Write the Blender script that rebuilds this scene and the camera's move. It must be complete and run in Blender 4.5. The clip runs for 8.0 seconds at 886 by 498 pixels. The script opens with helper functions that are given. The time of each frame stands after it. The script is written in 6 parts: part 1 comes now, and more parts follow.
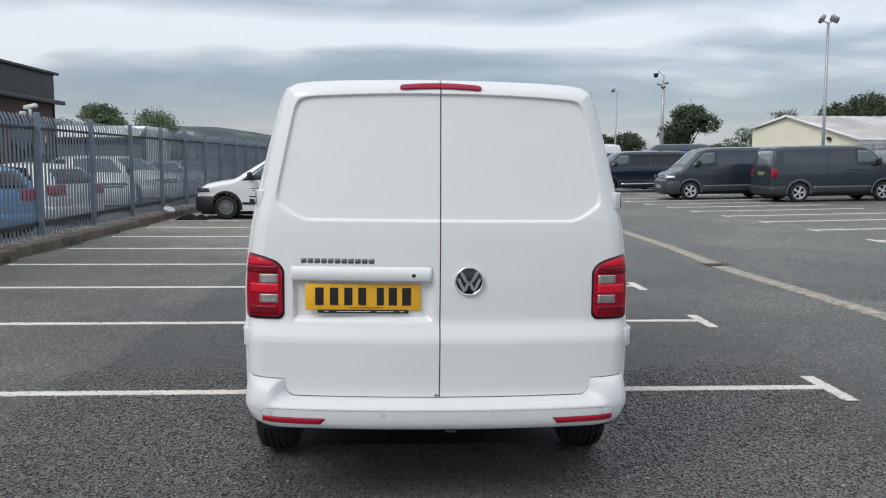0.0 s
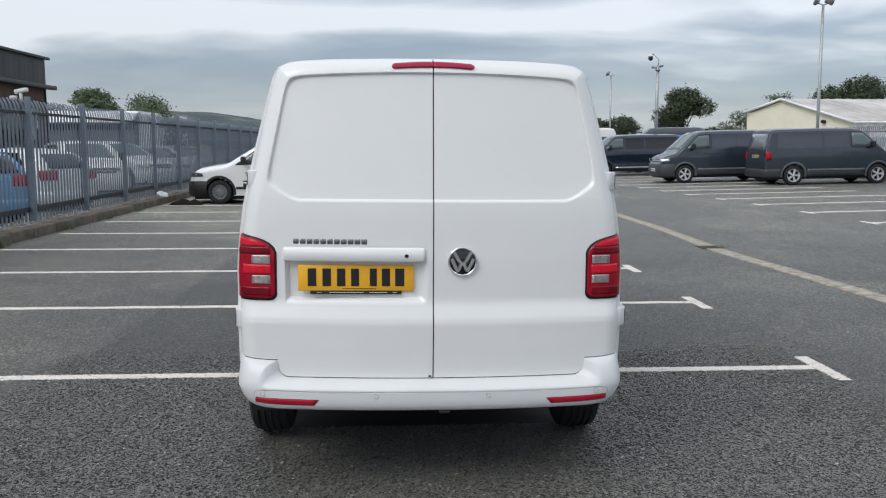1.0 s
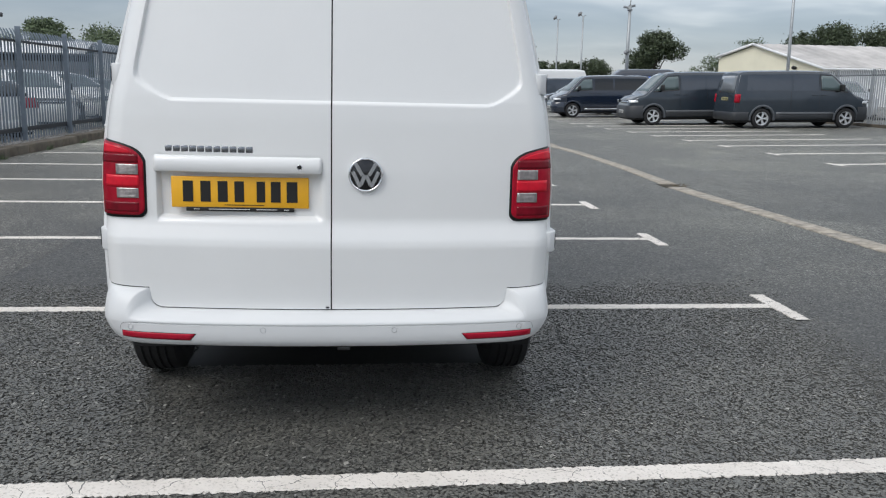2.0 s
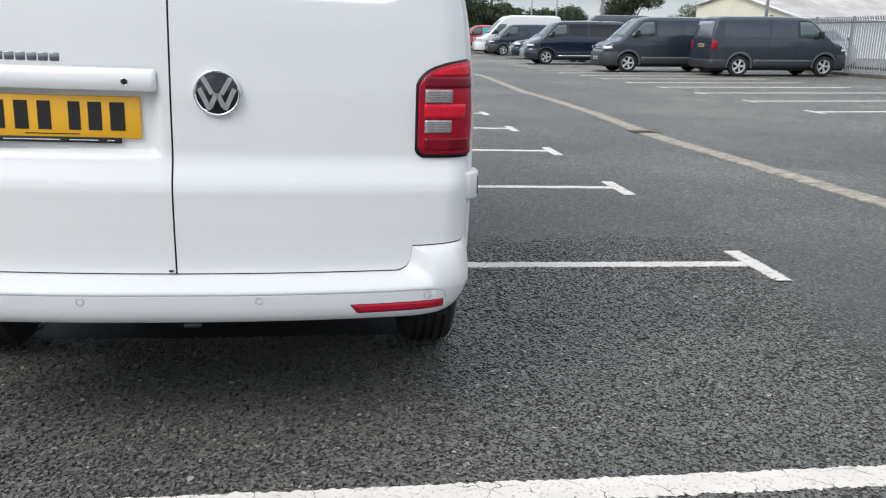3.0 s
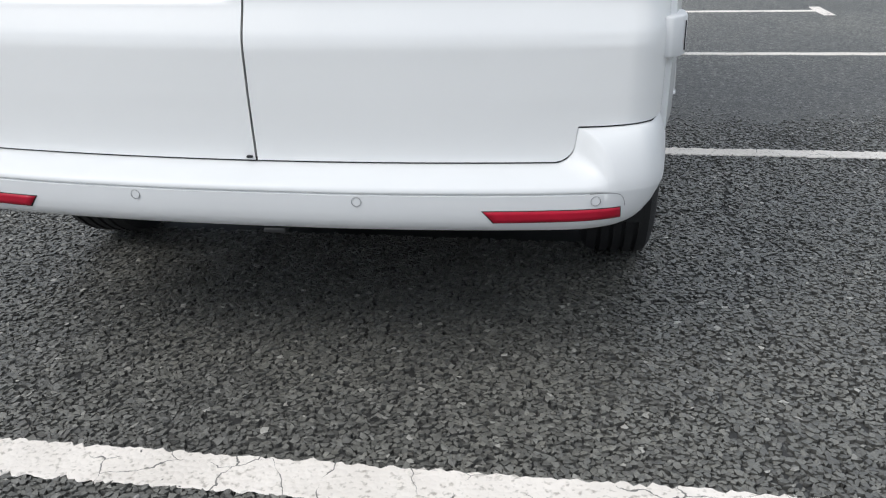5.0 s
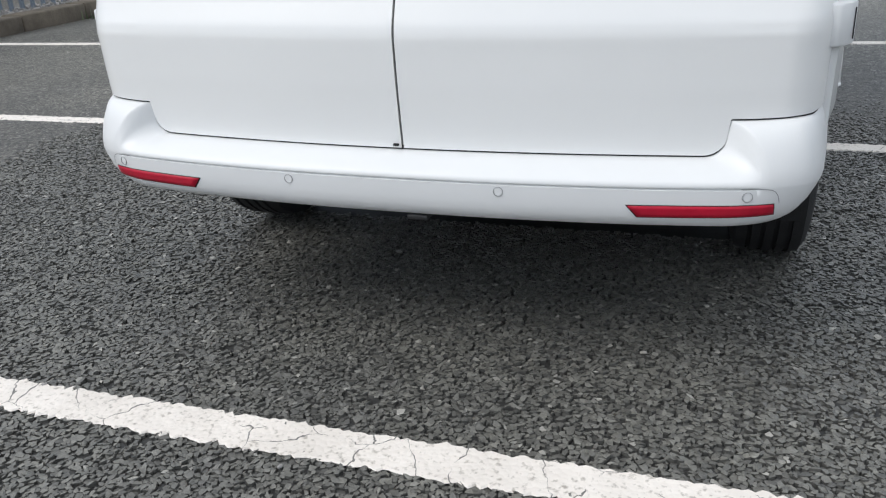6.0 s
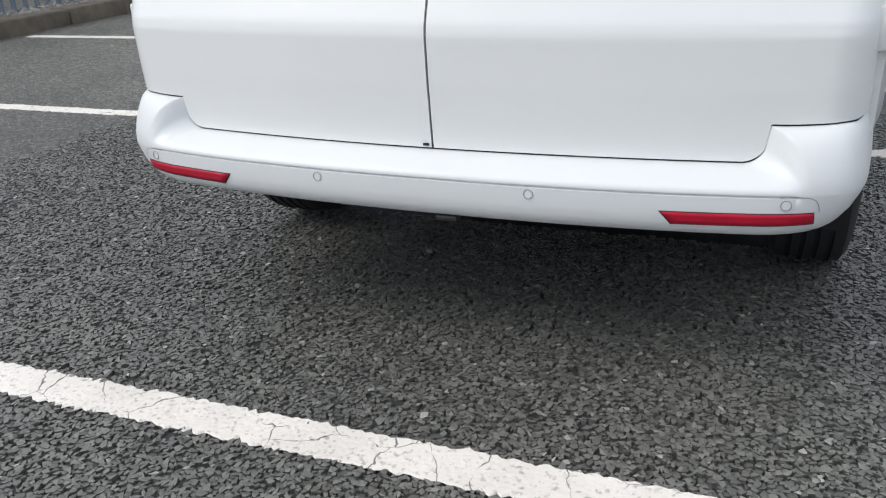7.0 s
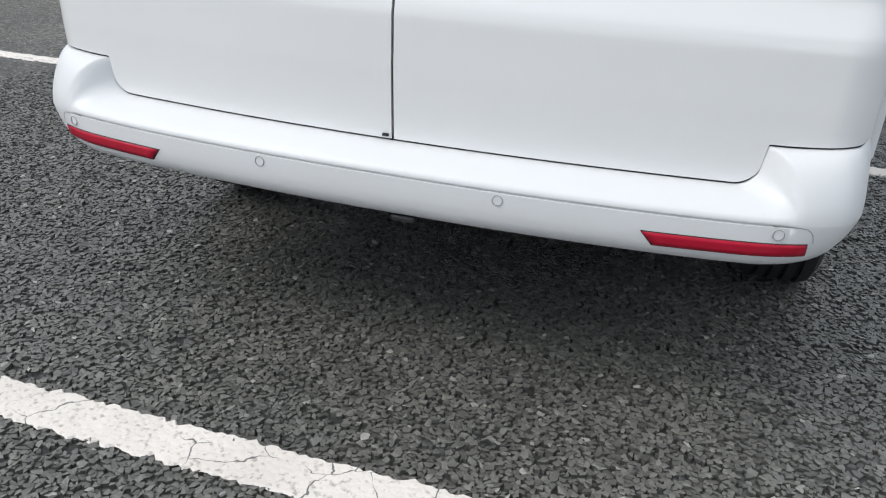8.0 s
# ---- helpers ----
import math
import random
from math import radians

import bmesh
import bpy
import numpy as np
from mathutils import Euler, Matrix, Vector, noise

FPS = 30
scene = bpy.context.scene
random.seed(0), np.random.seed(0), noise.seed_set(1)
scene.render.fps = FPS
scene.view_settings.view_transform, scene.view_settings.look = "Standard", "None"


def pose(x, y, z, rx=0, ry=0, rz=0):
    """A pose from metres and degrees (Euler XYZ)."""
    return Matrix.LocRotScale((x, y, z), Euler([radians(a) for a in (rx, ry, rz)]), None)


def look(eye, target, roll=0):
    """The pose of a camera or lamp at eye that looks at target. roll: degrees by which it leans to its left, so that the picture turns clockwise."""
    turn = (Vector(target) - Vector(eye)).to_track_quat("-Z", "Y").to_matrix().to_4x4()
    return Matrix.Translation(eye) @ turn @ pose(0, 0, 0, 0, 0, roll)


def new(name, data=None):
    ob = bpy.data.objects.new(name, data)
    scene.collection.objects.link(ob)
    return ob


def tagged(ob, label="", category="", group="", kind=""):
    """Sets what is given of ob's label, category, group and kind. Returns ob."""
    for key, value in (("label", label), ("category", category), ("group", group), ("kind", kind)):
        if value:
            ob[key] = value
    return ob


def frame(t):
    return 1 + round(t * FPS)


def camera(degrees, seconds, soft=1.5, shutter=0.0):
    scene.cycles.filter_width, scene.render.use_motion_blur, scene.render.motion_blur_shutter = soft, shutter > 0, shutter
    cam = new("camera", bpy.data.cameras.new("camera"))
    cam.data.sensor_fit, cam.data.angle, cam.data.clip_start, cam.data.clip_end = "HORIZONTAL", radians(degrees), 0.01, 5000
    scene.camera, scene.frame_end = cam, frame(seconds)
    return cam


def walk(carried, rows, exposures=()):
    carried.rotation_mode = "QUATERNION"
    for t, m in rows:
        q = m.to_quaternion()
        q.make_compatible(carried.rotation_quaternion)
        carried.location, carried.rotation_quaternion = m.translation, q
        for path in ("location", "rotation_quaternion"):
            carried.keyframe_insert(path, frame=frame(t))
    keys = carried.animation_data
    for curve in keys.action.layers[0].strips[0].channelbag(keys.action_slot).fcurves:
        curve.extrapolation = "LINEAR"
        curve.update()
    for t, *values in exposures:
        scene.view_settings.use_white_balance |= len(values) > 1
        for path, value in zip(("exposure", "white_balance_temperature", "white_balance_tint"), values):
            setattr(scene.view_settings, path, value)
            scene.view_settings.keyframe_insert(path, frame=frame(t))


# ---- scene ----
cam = camera(55.7, 8.0, soft=1.2)
PATH = [
    (0, (-0.187, 0.463, 1.597), (-0.081, 2.448, 1.384), 0.3),
    (0.5, (-0.187, 0.455, 1.599), (-0.073, 2.439, 1.377), 0.1),
    (1, (-0.178, 0.482, 1.574), (-0.06, 2.463, 1.325), 0.1),
    (1.5, (-0.091, 0.648, 1.495), (0.037, 2.62, 1.189), -0.0),
    (2, (0.125, 0.968, 1.389), (0.313, 2.923, 1.008), 1.1),
    (2.2, (0.201, 1.099, 1.338), (0.419, 3.044, 0.928), 1.6),
    (3.3, (0.557, 1.96, 1.172), (0.804, 3.878, 0.662), 1.7),
    (3.5, (0.598, 2.107, 1.122), (0.827, 4.024, 0.601), 1.5),
    (4, (0.635, 2.352, 1.073), (0.782, 4.252, 0.465), 2.1),
    (4.5, (0.694, 2.473, 1.053), (0.631, 4.341, 0.34), 0.6),
    (5, (0.706, 2.48, 1.045), (0.392, 4.299, 0.274), -1.6),
    (5.2, (0.697, 2.475, 1.051), (0.296, 4.267, 0.26), -2.1),
    (6.3, (0.711, 2.477, 1.044), (0.035, 4.194, 0.273), -3.6),
    (6.5, (0.712, 2.481, 1.044), (0.021, 4.193, 0.273), -3.5),
    (7, (0.716, 2.51, 1.042), (-0.001, 4.207, 0.264), -3.2),
    (7.5, (0.722, 2.559, 1.04), (0.024, 4.25, 0.233), -2.0),
    (8, (0.597, 2.682, 1.036), (0.042, 4.407, 0.189), 2.5),
]
walk(cam, [(t, look(eye, target, roll)) for t, eye, target, roll in PATH], [(0.0, -0.25), (1.5, -0.24), (2.0, -0.20), (2.2, -0.12), (3.5, 0.07), (5.0, 0.05), (8.0, 0.05)])

# ---- light ----
TAIL = 4.19                                   # y of the white van's back doors
world = bpy.data.worlds.new("overcast")
scene.world = world
world.use_nodes = True


def link(tree, a, b):
    tree.links.new(a, b)


def node(tree, kind, **values):
    n = tree.nodes.new(kind)
    for key, value in values.items():
        if key in n.inputs:
            n.inputs[key].default_value = value
    return n


def maths(tree, op, a, b=None, c=None, clamp=False):
    n = tree.nodes.new("ShaderNodeMath")
    n.operation, n.use_clamp = op, clamp
    for i, v in enumerate((a, b, c)):
        if v is None:
            continue
        if isinstance(v, (int, float)):
            n.inputs[i].default_value = v
        else:
            link(tree, v, n.inputs[i])
    return n.outputs[0]


def ramp(tree, fac, stops):
    n = tree.nodes.new("ShaderNodeValToRGB")
    els = n.color_ramp.elements
    while len(els) < len(stops):
        els.new(0.5)
    for e, (p, c) in zip(els, stops):
        e.position = p
        e.color = (*c, 1) if len(c) == 3 else c
    link(tree, fac, n.inputs[0])
    return n.outputs[0]


def mix(tree, fac, a, b, blend="MIX"):
    n = tree.nodes.new("ShaderNodeMix")
    n.data_type, n.blend_type = "RGBA", blend
    for sock, v in ((n.inputs[0], fac), (n.inputs[6], a), (n.inputs[7], b)):
        if isinstance(v, (int, float)):
            sock.default_value = v
        elif isinstance(v, tuple):
            sock.default_value = (*v, 1)
        else:
            link(tree, v, sock)
    return n.outputs[2]


def build_sky():
    tr = world.node_tree
    tr.nodes.clear()
    out = tr.nodes.new("ShaderNodeOutputWorld")
    bg = tr.nodes.new("ShaderNodeBackground")
    sky = tr.nodes.new("ShaderNodeTexSky")
    sky.sky_type, sky.sun_disc = "NISHITA", False
    sky.sun_elevation, sky.sun_rotation = radians(45.5), radians(231)
    tc = tr.nodes.new("ShaderNodeTexCoord")
    sep = tr.nodes.new("ShaderNodeSeparateXYZ")
    link(tr, tc.outputs["Generated"], sep.inputs[0])
    up = maths(tr, "MAXIMUM", sep.outputs[2], 0.0)
    h = maths(tr, "ADD", up, 0.20)
    comb = tr.nodes.new("ShaderNodeCombineXYZ")
    link(tr, maths(tr, "DIVIDE", sep.outputs[0], h), comb.inputs[0])
    link(tr, maths(tr, "DIVIDE", sep.outputs[1], h), comb.inputs[1])
    mp = tr.nodes.new("ShaderNodeMapping")
    mp.inputs["Location"].default_value = (3.1, 0.55, 0)
    mp.inputs["Scale"].default_value = (0.52, 0.80, 1)
    link(tr, comb.outputs[0], mp.inputs[0])
    n1 = node(tr, "ShaderNodeTexNoise", Scale=1.5, Detail=4.0, Roughness=0.45, Distortion=0.35)
    link(tr, mp.outputs[0], n1.inputs["Vector"])
    n2 = node(tr, "ShaderNodeTexNoise", Scale=4.2, Detail=6.0, Roughness=0.55, Distortion=0.5)
    link(tr, mp.outputs[0], n2.inputs["Vector"])
    f = maths(tr, "ADD", maths(tr, "MULTIPLY", n1.outputs[0], 0.72), maths(tr, "MULTIPLY", n2.outputs[0], 0.28))
    # layered cloud towards the horizon
    calm = maths(tr, "ADD", 0.34, maths(tr, "MULTIPLY", up, 2.6), clamp=True)
    f = maths(tr, "ADD", 0.5, maths(tr, "MULTIPLY", maths(tr, "SUBTRACT", f, 0.5), calm))
    level = maths(tr, "ADD", up, maths(tr, "MULTIPLY", maths(tr, "SUBTRACT", n1.outputs[0], 0.5), 0.13))
    layer = ramp(tr, level, [(0.0, (0.46, 0.46, 0.46)), (0.035, (0.48, 0.48, 0.48)), (0.06, (0.34, 0.34, 0.34)), (0.085, (0.30, 0.30, 0.30)), (0.105, (0.52, 0.52, 0.52)), (0.125, (0.84, 0.84, 0.84)), (0.150, (0.80, 0.80, 0.80)), (0.175, (0.42, 0.42, 0.42)), (0.26, (0.44, 0.44, 0.44)), (0.40, (0.5, 0.5, 0.5))])
    f = maths(tr, "ADD", f, maths(tr, "MULTIPLY", maths(tr, "SUBTRACT", layer, 0.5), SKY_LAYER))
    cloud = ramp(tr, f, [(0.36, (0.350, 0.405, 0.475)), (0.45, (0.48, 0.525, 0.58)), (0.53, (0.71, 0.735, 0.76)), (0.64, (1.04, 1.05, 1.05))])
    # an overcast sky brightens towards the zenith
    gain = maths(tr, "ADD", 0.88, maths(tr, "MULTIPLY", maths(tr, "POWER", up, 1.2), SKY_ZENITH))
    both = mix(tr, 0.05, cloud, sky.outputs[0])
    # thinner cloud overhead lets warmer light through
    both = mix(tr, 1.0, both, mix(tr, up, (0.970, 1.0, 1.056), (1.04, 1.0, 0.935)), "MULTIPLY")
    sc = tr.nodes.new("ShaderNodeVectorMath")
    sc.operation = "SCALE"
    link(tr, both, sc.inputs[0])
    link(tr, gain, sc.inputs["Scale"])
    link(tr, sc.outputs[0], bg.inputs[0])
    bg.inputs[1].default_value = SKY_LEVEL
    link(tr, bg.outputs[0], out.inputs[0])


SKY_LEVEL, SKY_ZENITH, SKY_LAYER = 0.84, 1.15, 0.56
build_sky()
sun = new("sun", bpy.data.lights.new("sun", "SUN"))
sun.data.energy, sun.data.angle, sun.data.color = 1.5, radians(30), (1.0, 0.985, 0.96)
sun.matrix_world = look((-8, -6.5, 10.5), (0, 0, 0))


# ---- materials ----
def material(name, color=(0.5, 0.5, 0.5), rough=0.5, metal=0.0, coat=0.0, vary=0.0, scale=3.0, bump=0.0, bump_scale=40.0, spec=0.5):
    m = bpy.data.materials.new(name)
    m.use_nodes = True
    tr = m.node_tree
    p = tr.nodes["Principled BSDF"]
    p.inputs["Base Color"].default_value = (*color, 1)
    p.inputs["Roughness"].default_value, p.inputs["Metallic"].default_value = rough, metal
    p.inputs["Coat Weight"].default_value, p.inputs["Coat Roughness"].default_value = coat, 0.06
    p.inputs["Specular IOR Level"].default_value = spec
    tc = tr.nodes.new("ShaderNodeTexCoord")
    if vary:
        n = node(tr, "ShaderNodeTexNoise", Scale=scale, Detail=6.0, Roughness=0.6)
        link(tr, tc.outputs["Object"], n.inputs["Vector"])
        lo, hi = tuple(c * (1 - vary) for c in color), tuple(min(1, c * (1 + vary)) for c in color)
        link(tr, ramp(tr, n.outputs[0], [(0.3, lo), (0.7, hi)]), p.inputs["Base Color"])
        r = maths(tr, "ADD", rough - 0.06, maths(tr, "MULTIPLY", n.outputs[0], 0.12), clamp=True)
        link(tr, r, p.inputs["Roughness"])
    if bump:
        n = node(tr, "ShaderNodeTexNoise", Scale=bump_scale, Detail=4.0)
        link(tr, tc.outputs["Object"], n.inputs["Vector"])
        b = node(tr, "ShaderNodeBump", Strength=0.6, Distance=bump)
        link(tr, n.outputs[0], b.inputs["Height"])
        link(tr, b.outputs[0], p.inputs["Normal"])
    return m


def asphalt_material():
    m = material("asphalt", (0.05, 0.05, 0.05), 0.75)
    tr = m.node_tree
    p = tr.nodes["Principled BSDF"]
    tc = tr.nodes.new("ShaderNodeTexCoord")
    warp = node(tr, "ShaderNodeTexNoise", Scale=60.0, Detail=2.0)
    link(tr, tc.outputs["Object"], warp.inputs["Vector"])
    shift = tr.nodes.new("ShaderNodeVectorMath")
    shift.operation = "MULTIPLY_ADD"
    link(tr, warp.outputs["Color"], shift.inputs[0])
    shift.inputs[1].default_value = (0.012, 0.012, 0.0)
    link(tr, tc.outputs["Object"], shift.inputs[2])
    v = node(tr, "ShaderNodeTexVoronoi", Scale=74.0)
    v.inputs["Randomness"].default_value = 1.0
    link(tr, shift.outputs[0], v.inputs["Vector"])
    e = node(tr, "ShaderNodeTexVoronoi", Scale=74.0)
    e.feature = "DISTANCE_TO_EDGE"
    link(tr, shift.outputs[0], e.inputs["Vector"])
    sep = tr.nodes.new("ShaderNodeSeparateColor")
    link(tr, v.outputs["Color"], sep.inputs[0])
    stone = ramp(tr, sep.outputs[0], [(0.0, (0.046, 0.045, 0.042)), (0.45, (0.117, 0.115, 0.104)), (0.9, (0.175, 0.171, 0.154)), (1.0, (0.27, 0.26, 0.24))])
    edge = ramp(tr, e.outputs["Distance"], [(0.02, (0.22, 0.22, 0.22)), (0.16, (1, 1, 1))])
    col = mix(tr, 1.0, stone, edge, "MULTIPLY")
    # broad worn and dusty patches
    big = node(tr, "ShaderNodeTexNoise", Scale=0.33, Detail=6.0, Roughness=0.62)
    link(tr, tc.outputs["Object"], big.inputs["Vector"])
    col = mix(tr, 1.0, col, ramp(tr, big.outputs[0], [(0.30, (0.78, 0.79, 0.81)), (0.52, (1.0, 1.0, 1.0)), (0.72, (1.35, 1.35, 1.31))]), "MULTIPLY")
    grain = node(tr, "ShaderNodeTexNoise", Scale=26.0, Detail=4.0, Roughness=0.7)
    link(tr, tc.outputs["Object"], grain.inputs["Vector"])
    col = mix(tr, 1.0, col, ramp(tr, grain.outputs[0], [(0.34, (0.60, 0.60, 0.605)), (0.52, (1.04, 1.04, 1.04)), (0.70, (1.32, 1.32, 1.31))]), "MULTIPLY")
    lay = node(tr, "ShaderNodeTexNoise", Scale=0.13, Detail=3.0, Roughness=0.5)
    link(tr, tc.outputs["Object"], lay.inputs["Vector"])
    col = mix(tr, 1.0, col, ramp(tr, lay.outputs[0], [(0.485, (0.90, 0.90, 0.91)), (0.50, (1.08, 1.08, 1.07))]), "MULTIPLY")
    sx = tr.nodes.new("ShaderNodeSeparateXYZ")
    link(tr, tc.outputs["Object"], sx.inputs[0])
    # the next strip of paving, beyond a joint, is finer and paler
    strip = maths(tr, "ADD", sx.outputs[0], maths(tr, "MULTIPLY", maths(tr, "SUBTRACT", grain.outputs[0], 0.5), 0.12))
    strip = maths(tr, "LESS_THAN", strip, -2.40)
    col = mix(tr, 1.0, col, mix(tr, strip, (0.97, 0.97, 0.97), (1.46, 1.43, 1.37)), "MULTIPLY")
    # paler along the lane beyond the bays: low-angle sheen put into the colour
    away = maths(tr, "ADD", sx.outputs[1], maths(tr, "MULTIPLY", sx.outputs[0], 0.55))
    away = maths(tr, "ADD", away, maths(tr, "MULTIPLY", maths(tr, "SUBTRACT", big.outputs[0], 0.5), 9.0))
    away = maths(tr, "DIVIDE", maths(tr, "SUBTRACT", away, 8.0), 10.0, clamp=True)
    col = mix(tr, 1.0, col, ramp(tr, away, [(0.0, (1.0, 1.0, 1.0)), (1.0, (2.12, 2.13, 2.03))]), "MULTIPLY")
    mid = node(tr, "ShaderNodeTexNoise", Scale=4.0, Detail=5.0, Roughness=0.65)
    link(tr, tc.outputs["Object"], mid.inputs["Vector"])
    # a pale dusty stain on the older strip
    dx, dy = maths(tr, "MULTIPLY", maths(tr, "ADD", sx.outputs[0], 2.95), 1.5), maths(tr, "MULTIPLY", maths(tr, "SUBTRACT", sx.outputs[1], 6.80), 1.9)
    far = maths(tr, "SQRT", maths(tr, "ADD", maths(tr, "MULTIPLY", dx, dx), maths(tr, "MULTIPLY", dy, dy)))
    far = maths(tr, "ADD", far, maths(tr, "MULTIPLY", maths(tr, "SUBTRACT", mid.outputs[0], 0.5), 1.6))
    col = mix(tr, 1.0, col, ramp(tr, far, [(0.15, (1.42, 1.41, 1.37)), (0.85, (1.0, 1.0, 1.0))]), "MULTIPLY")
    col = mix(tr, 1.0, col, ramp(tr, mid.outputs[0], [(0.3, (0.86, 0.86, 0.86)), (0.7, (1.14, 1.14, 1.13))]), "MULTIPLY")
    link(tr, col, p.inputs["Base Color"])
    hgt = maths(tr, "MINIMUM", e.outputs["Distance"], 0.22)
    hgt = maths(tr, "ADD", hgt, maths(tr, "MULTIPLY", sep.outputs[1], 0.22))
    fine = node(tr, "ShaderNodeTexNoise", Scale=330.0, Detail=3.0)
    link(tr, tc.outputs["Object"], fine.inputs["Vector"])
    hgt = maths(tr, "ADD", hgt, maths(tr, "MULTIPLY", fine.outputs[0], 0.12))
    b = node(tr, "ShaderNodeBump", Strength=1.0, Distance=0.016)
    link(tr, hgt, b.inputs["Height"])
    link(tr, b.outputs[0], p.inputs["Normal"])
    link(tr, maths(tr, "ADD", 0.58, maths(tr, "MULTIPLY", sep.outputs[2], 0.25)), p.inputs["Roughness"])
    p.inputs["Coat Weight"].default_value, p.inputs["Coat Roughness"].default_value = 0.40, 0.5
    return m


def line_paint_material():
    m = material("line_paint", (0.72, 0.71, 0.68), 0.7)
    tr = m.node_tree
    p = tr.nodes["Principled BSDF"]
    tc = tr.nodes.new("ShaderNodeTexCoord")
    big = node(tr, "ShaderNodeTexNoise", Scale=2.4, Detail=6.0, Roughness=0.65)
    link(tr, tc.outputs["Object"], big.inputs["Vector"])
    col = ramp(tr, big.outputs[0], [(0.3, (0.64, 0.595, 0.545)), (0.6, (0.77, 0.722, 0.668))])
    grime = node(tr, "ShaderNodeTexNoise", Scale=85.0, Detail=3.0)
    link(tr, tc.outputs["Object"], grime.inputs["Vector"])
    col = mix(tr, 1.0, col, ramp(tr, grime.outputs[0], [(0.28, (0.55, 0.54, 0.52)), (0.44, (1, 1, 1))]), "MULTIPLY")
    # fine cracks through the paint
    warp = node(tr, "ShaderNodeTexNoise", Scale=18.0, Detail=3.0)
    link(tr, tc.outputs["Object"], warp.inputs["Vector"])
    shift = tr.nodes.new("ShaderNodeVectorMath")
    shift.operation = "MULTIPLY_ADD"
    link(tr, warp.outputs["Color"], shift.inputs[0])
    shift.inputs[1].default_value = (0.06, 0.06, 0.0)
    link(tr, tc.outputs["Object"], shift.inputs[2])
    crack = node(tr, "ShaderNodeTexVoronoi", Scale=6.0)
    crack.feature = "DISTANCE_TO_EDGE"
    link(tr, shift.outputs[0], crack.inputs["Vector"])
    keep = node(tr, "ShaderNodeTexNoise", Scale=12.0, Detail=1.0)
    link(tr, tc.outputs["Object"], keep.inputs["Vector"])
    wide = maths(tr, "MULTIPLY", maths(tr, "SUBTRACT", keep.outputs[0], 0.42, clamp=True), 0.045)
    gap = maths(tr, "LESS_THAN", crack.outputs["Distance"], wide)
    col = mix(tr, gap, col, (0.16, 0.155, 0.145))
    link(tr, col, p.inputs["Base Color"])
    v = node(tr, "ShaderNodeTexVoronoi", Scale=74.0)
    link(tr, tc.outputs["Object"], v.inputs["Vector"])
    hgt = maths(tr, "SUBTRACT", maths(tr, "MULTIPLY", v.outputs["Distance"], -0.5), gap)
    b = node(tr, "ShaderNodeBump", Strength=0.55, Distance=0.006)
    link(tr, hgt, b.inputs["Height"])
    link(tr, b.outputs[0], p.inputs["Normal"])
    return m


def leaf_material(name, dark, light):
    m = material(name, dark, 0.6)
    tr = m.node_tree
    p = tr.nodes["Principled BSDF"]
    g = tr.nodes.new("ShaderNodeNewGeometry")
    link(tr, ramp(tr, g.outputs["Random Per Island"], [(0.0, dark), (1.0, light)]), p.inputs["Base Color"])
    return m


def stone_material():
    """The chippings at the surface of the asphalt."""
    m = material("chippings", (0.1, 0.1, 0.1), 0.40, spec=0.8)
    tr = m.node_tree
    p = tr.nodes["Principled BSDF"]
    g = tr.nodes.new("ShaderNodeNewGeometry")
    col = ramp(tr, g.outputs["Random Per Island"], [(0.0, (0.084, 0.083, 0.076)), (0.5, (0.127, 0.126, 0.114)), (0.98, (0.174, 0.172, 0.155)), (1.0, (0.40, 0.39, 0.36))])
    tc = tr.nodes.new("ShaderNodeTexCoord")
    n = node(tr, "ShaderNodeTexNoise", Scale=260.0, Detail=4.0, Roughness=0.65)
    link(tr, tc.outputs["Object"], n.inputs["Vector"])
    col = mix(tr, 1.0, col, ramp(tr, n.outputs[0], [(0.3, (0.72, 0.72, 0.72)), (0.7, (1.25, 1.25, 1.24))]), "MULTIPLY")
    big = node(tr, "ShaderNodeTexNoise", Scale=2.2, Detail=5.0, Roughness=0.6)
    link(tr, tc.outputs["Object"], big.inputs["Vector"])
    col = mix(tr, 1.0, col, ramp(tr, big.outputs[0], [(0.3, (0.85, 0.85, 0.86)), (0.7, (1.15, 1.14, 1.11))]), "MULTIPLY")
    link(tr, col, p.inputs["Base Color"])
    b = node(tr, "ShaderNodeBump", Strength=1.0, Distance=0.0020)
    link(tr, n.outputs[0], b.inputs["Height"])
    link(tr, b.outputs[0], p.inputs["Normal"])
    return m


STONE = stone_material()
COATED = material("coated_stone", (0.084, 0.083, 0.077), 0.5, vary=0.3, scale=60)
BITUMEN = material("bitumen", (0.026, 0.026, 0.025), 0.6, vary=0.3, scale=60)
ASPHALT = asphalt_material()
LINE = line_paint_material()
WHITE = material("white_paint", (0.79, 0.795, 0.79), 0.32, coat=0.6, vary=0.015, scale=2.0)
# darker copy of the van's white; bumper top's glare lowered in the colour
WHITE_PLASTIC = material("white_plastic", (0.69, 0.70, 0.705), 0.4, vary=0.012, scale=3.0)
GREY_PAINT = material("grey_paint", (0.027, 0.038, 0.052), 0.22, metal=0.2, coat=0.7, vary=0.08)
# paler than the body: sky reflected along the moulding, put into its colour
LEDGE_SHEEN = material("moulding_sky_sheen", (0.15, 0.16, 0.175), 0.35, vary=0.08)
# lighter than the body paint: highlight on the arch lips put into the colour
GREY_ARCH = material("grey_arch_lip", (0.085, 0.094, 0.108), 0.35, coat=0.4, vary=0.08)
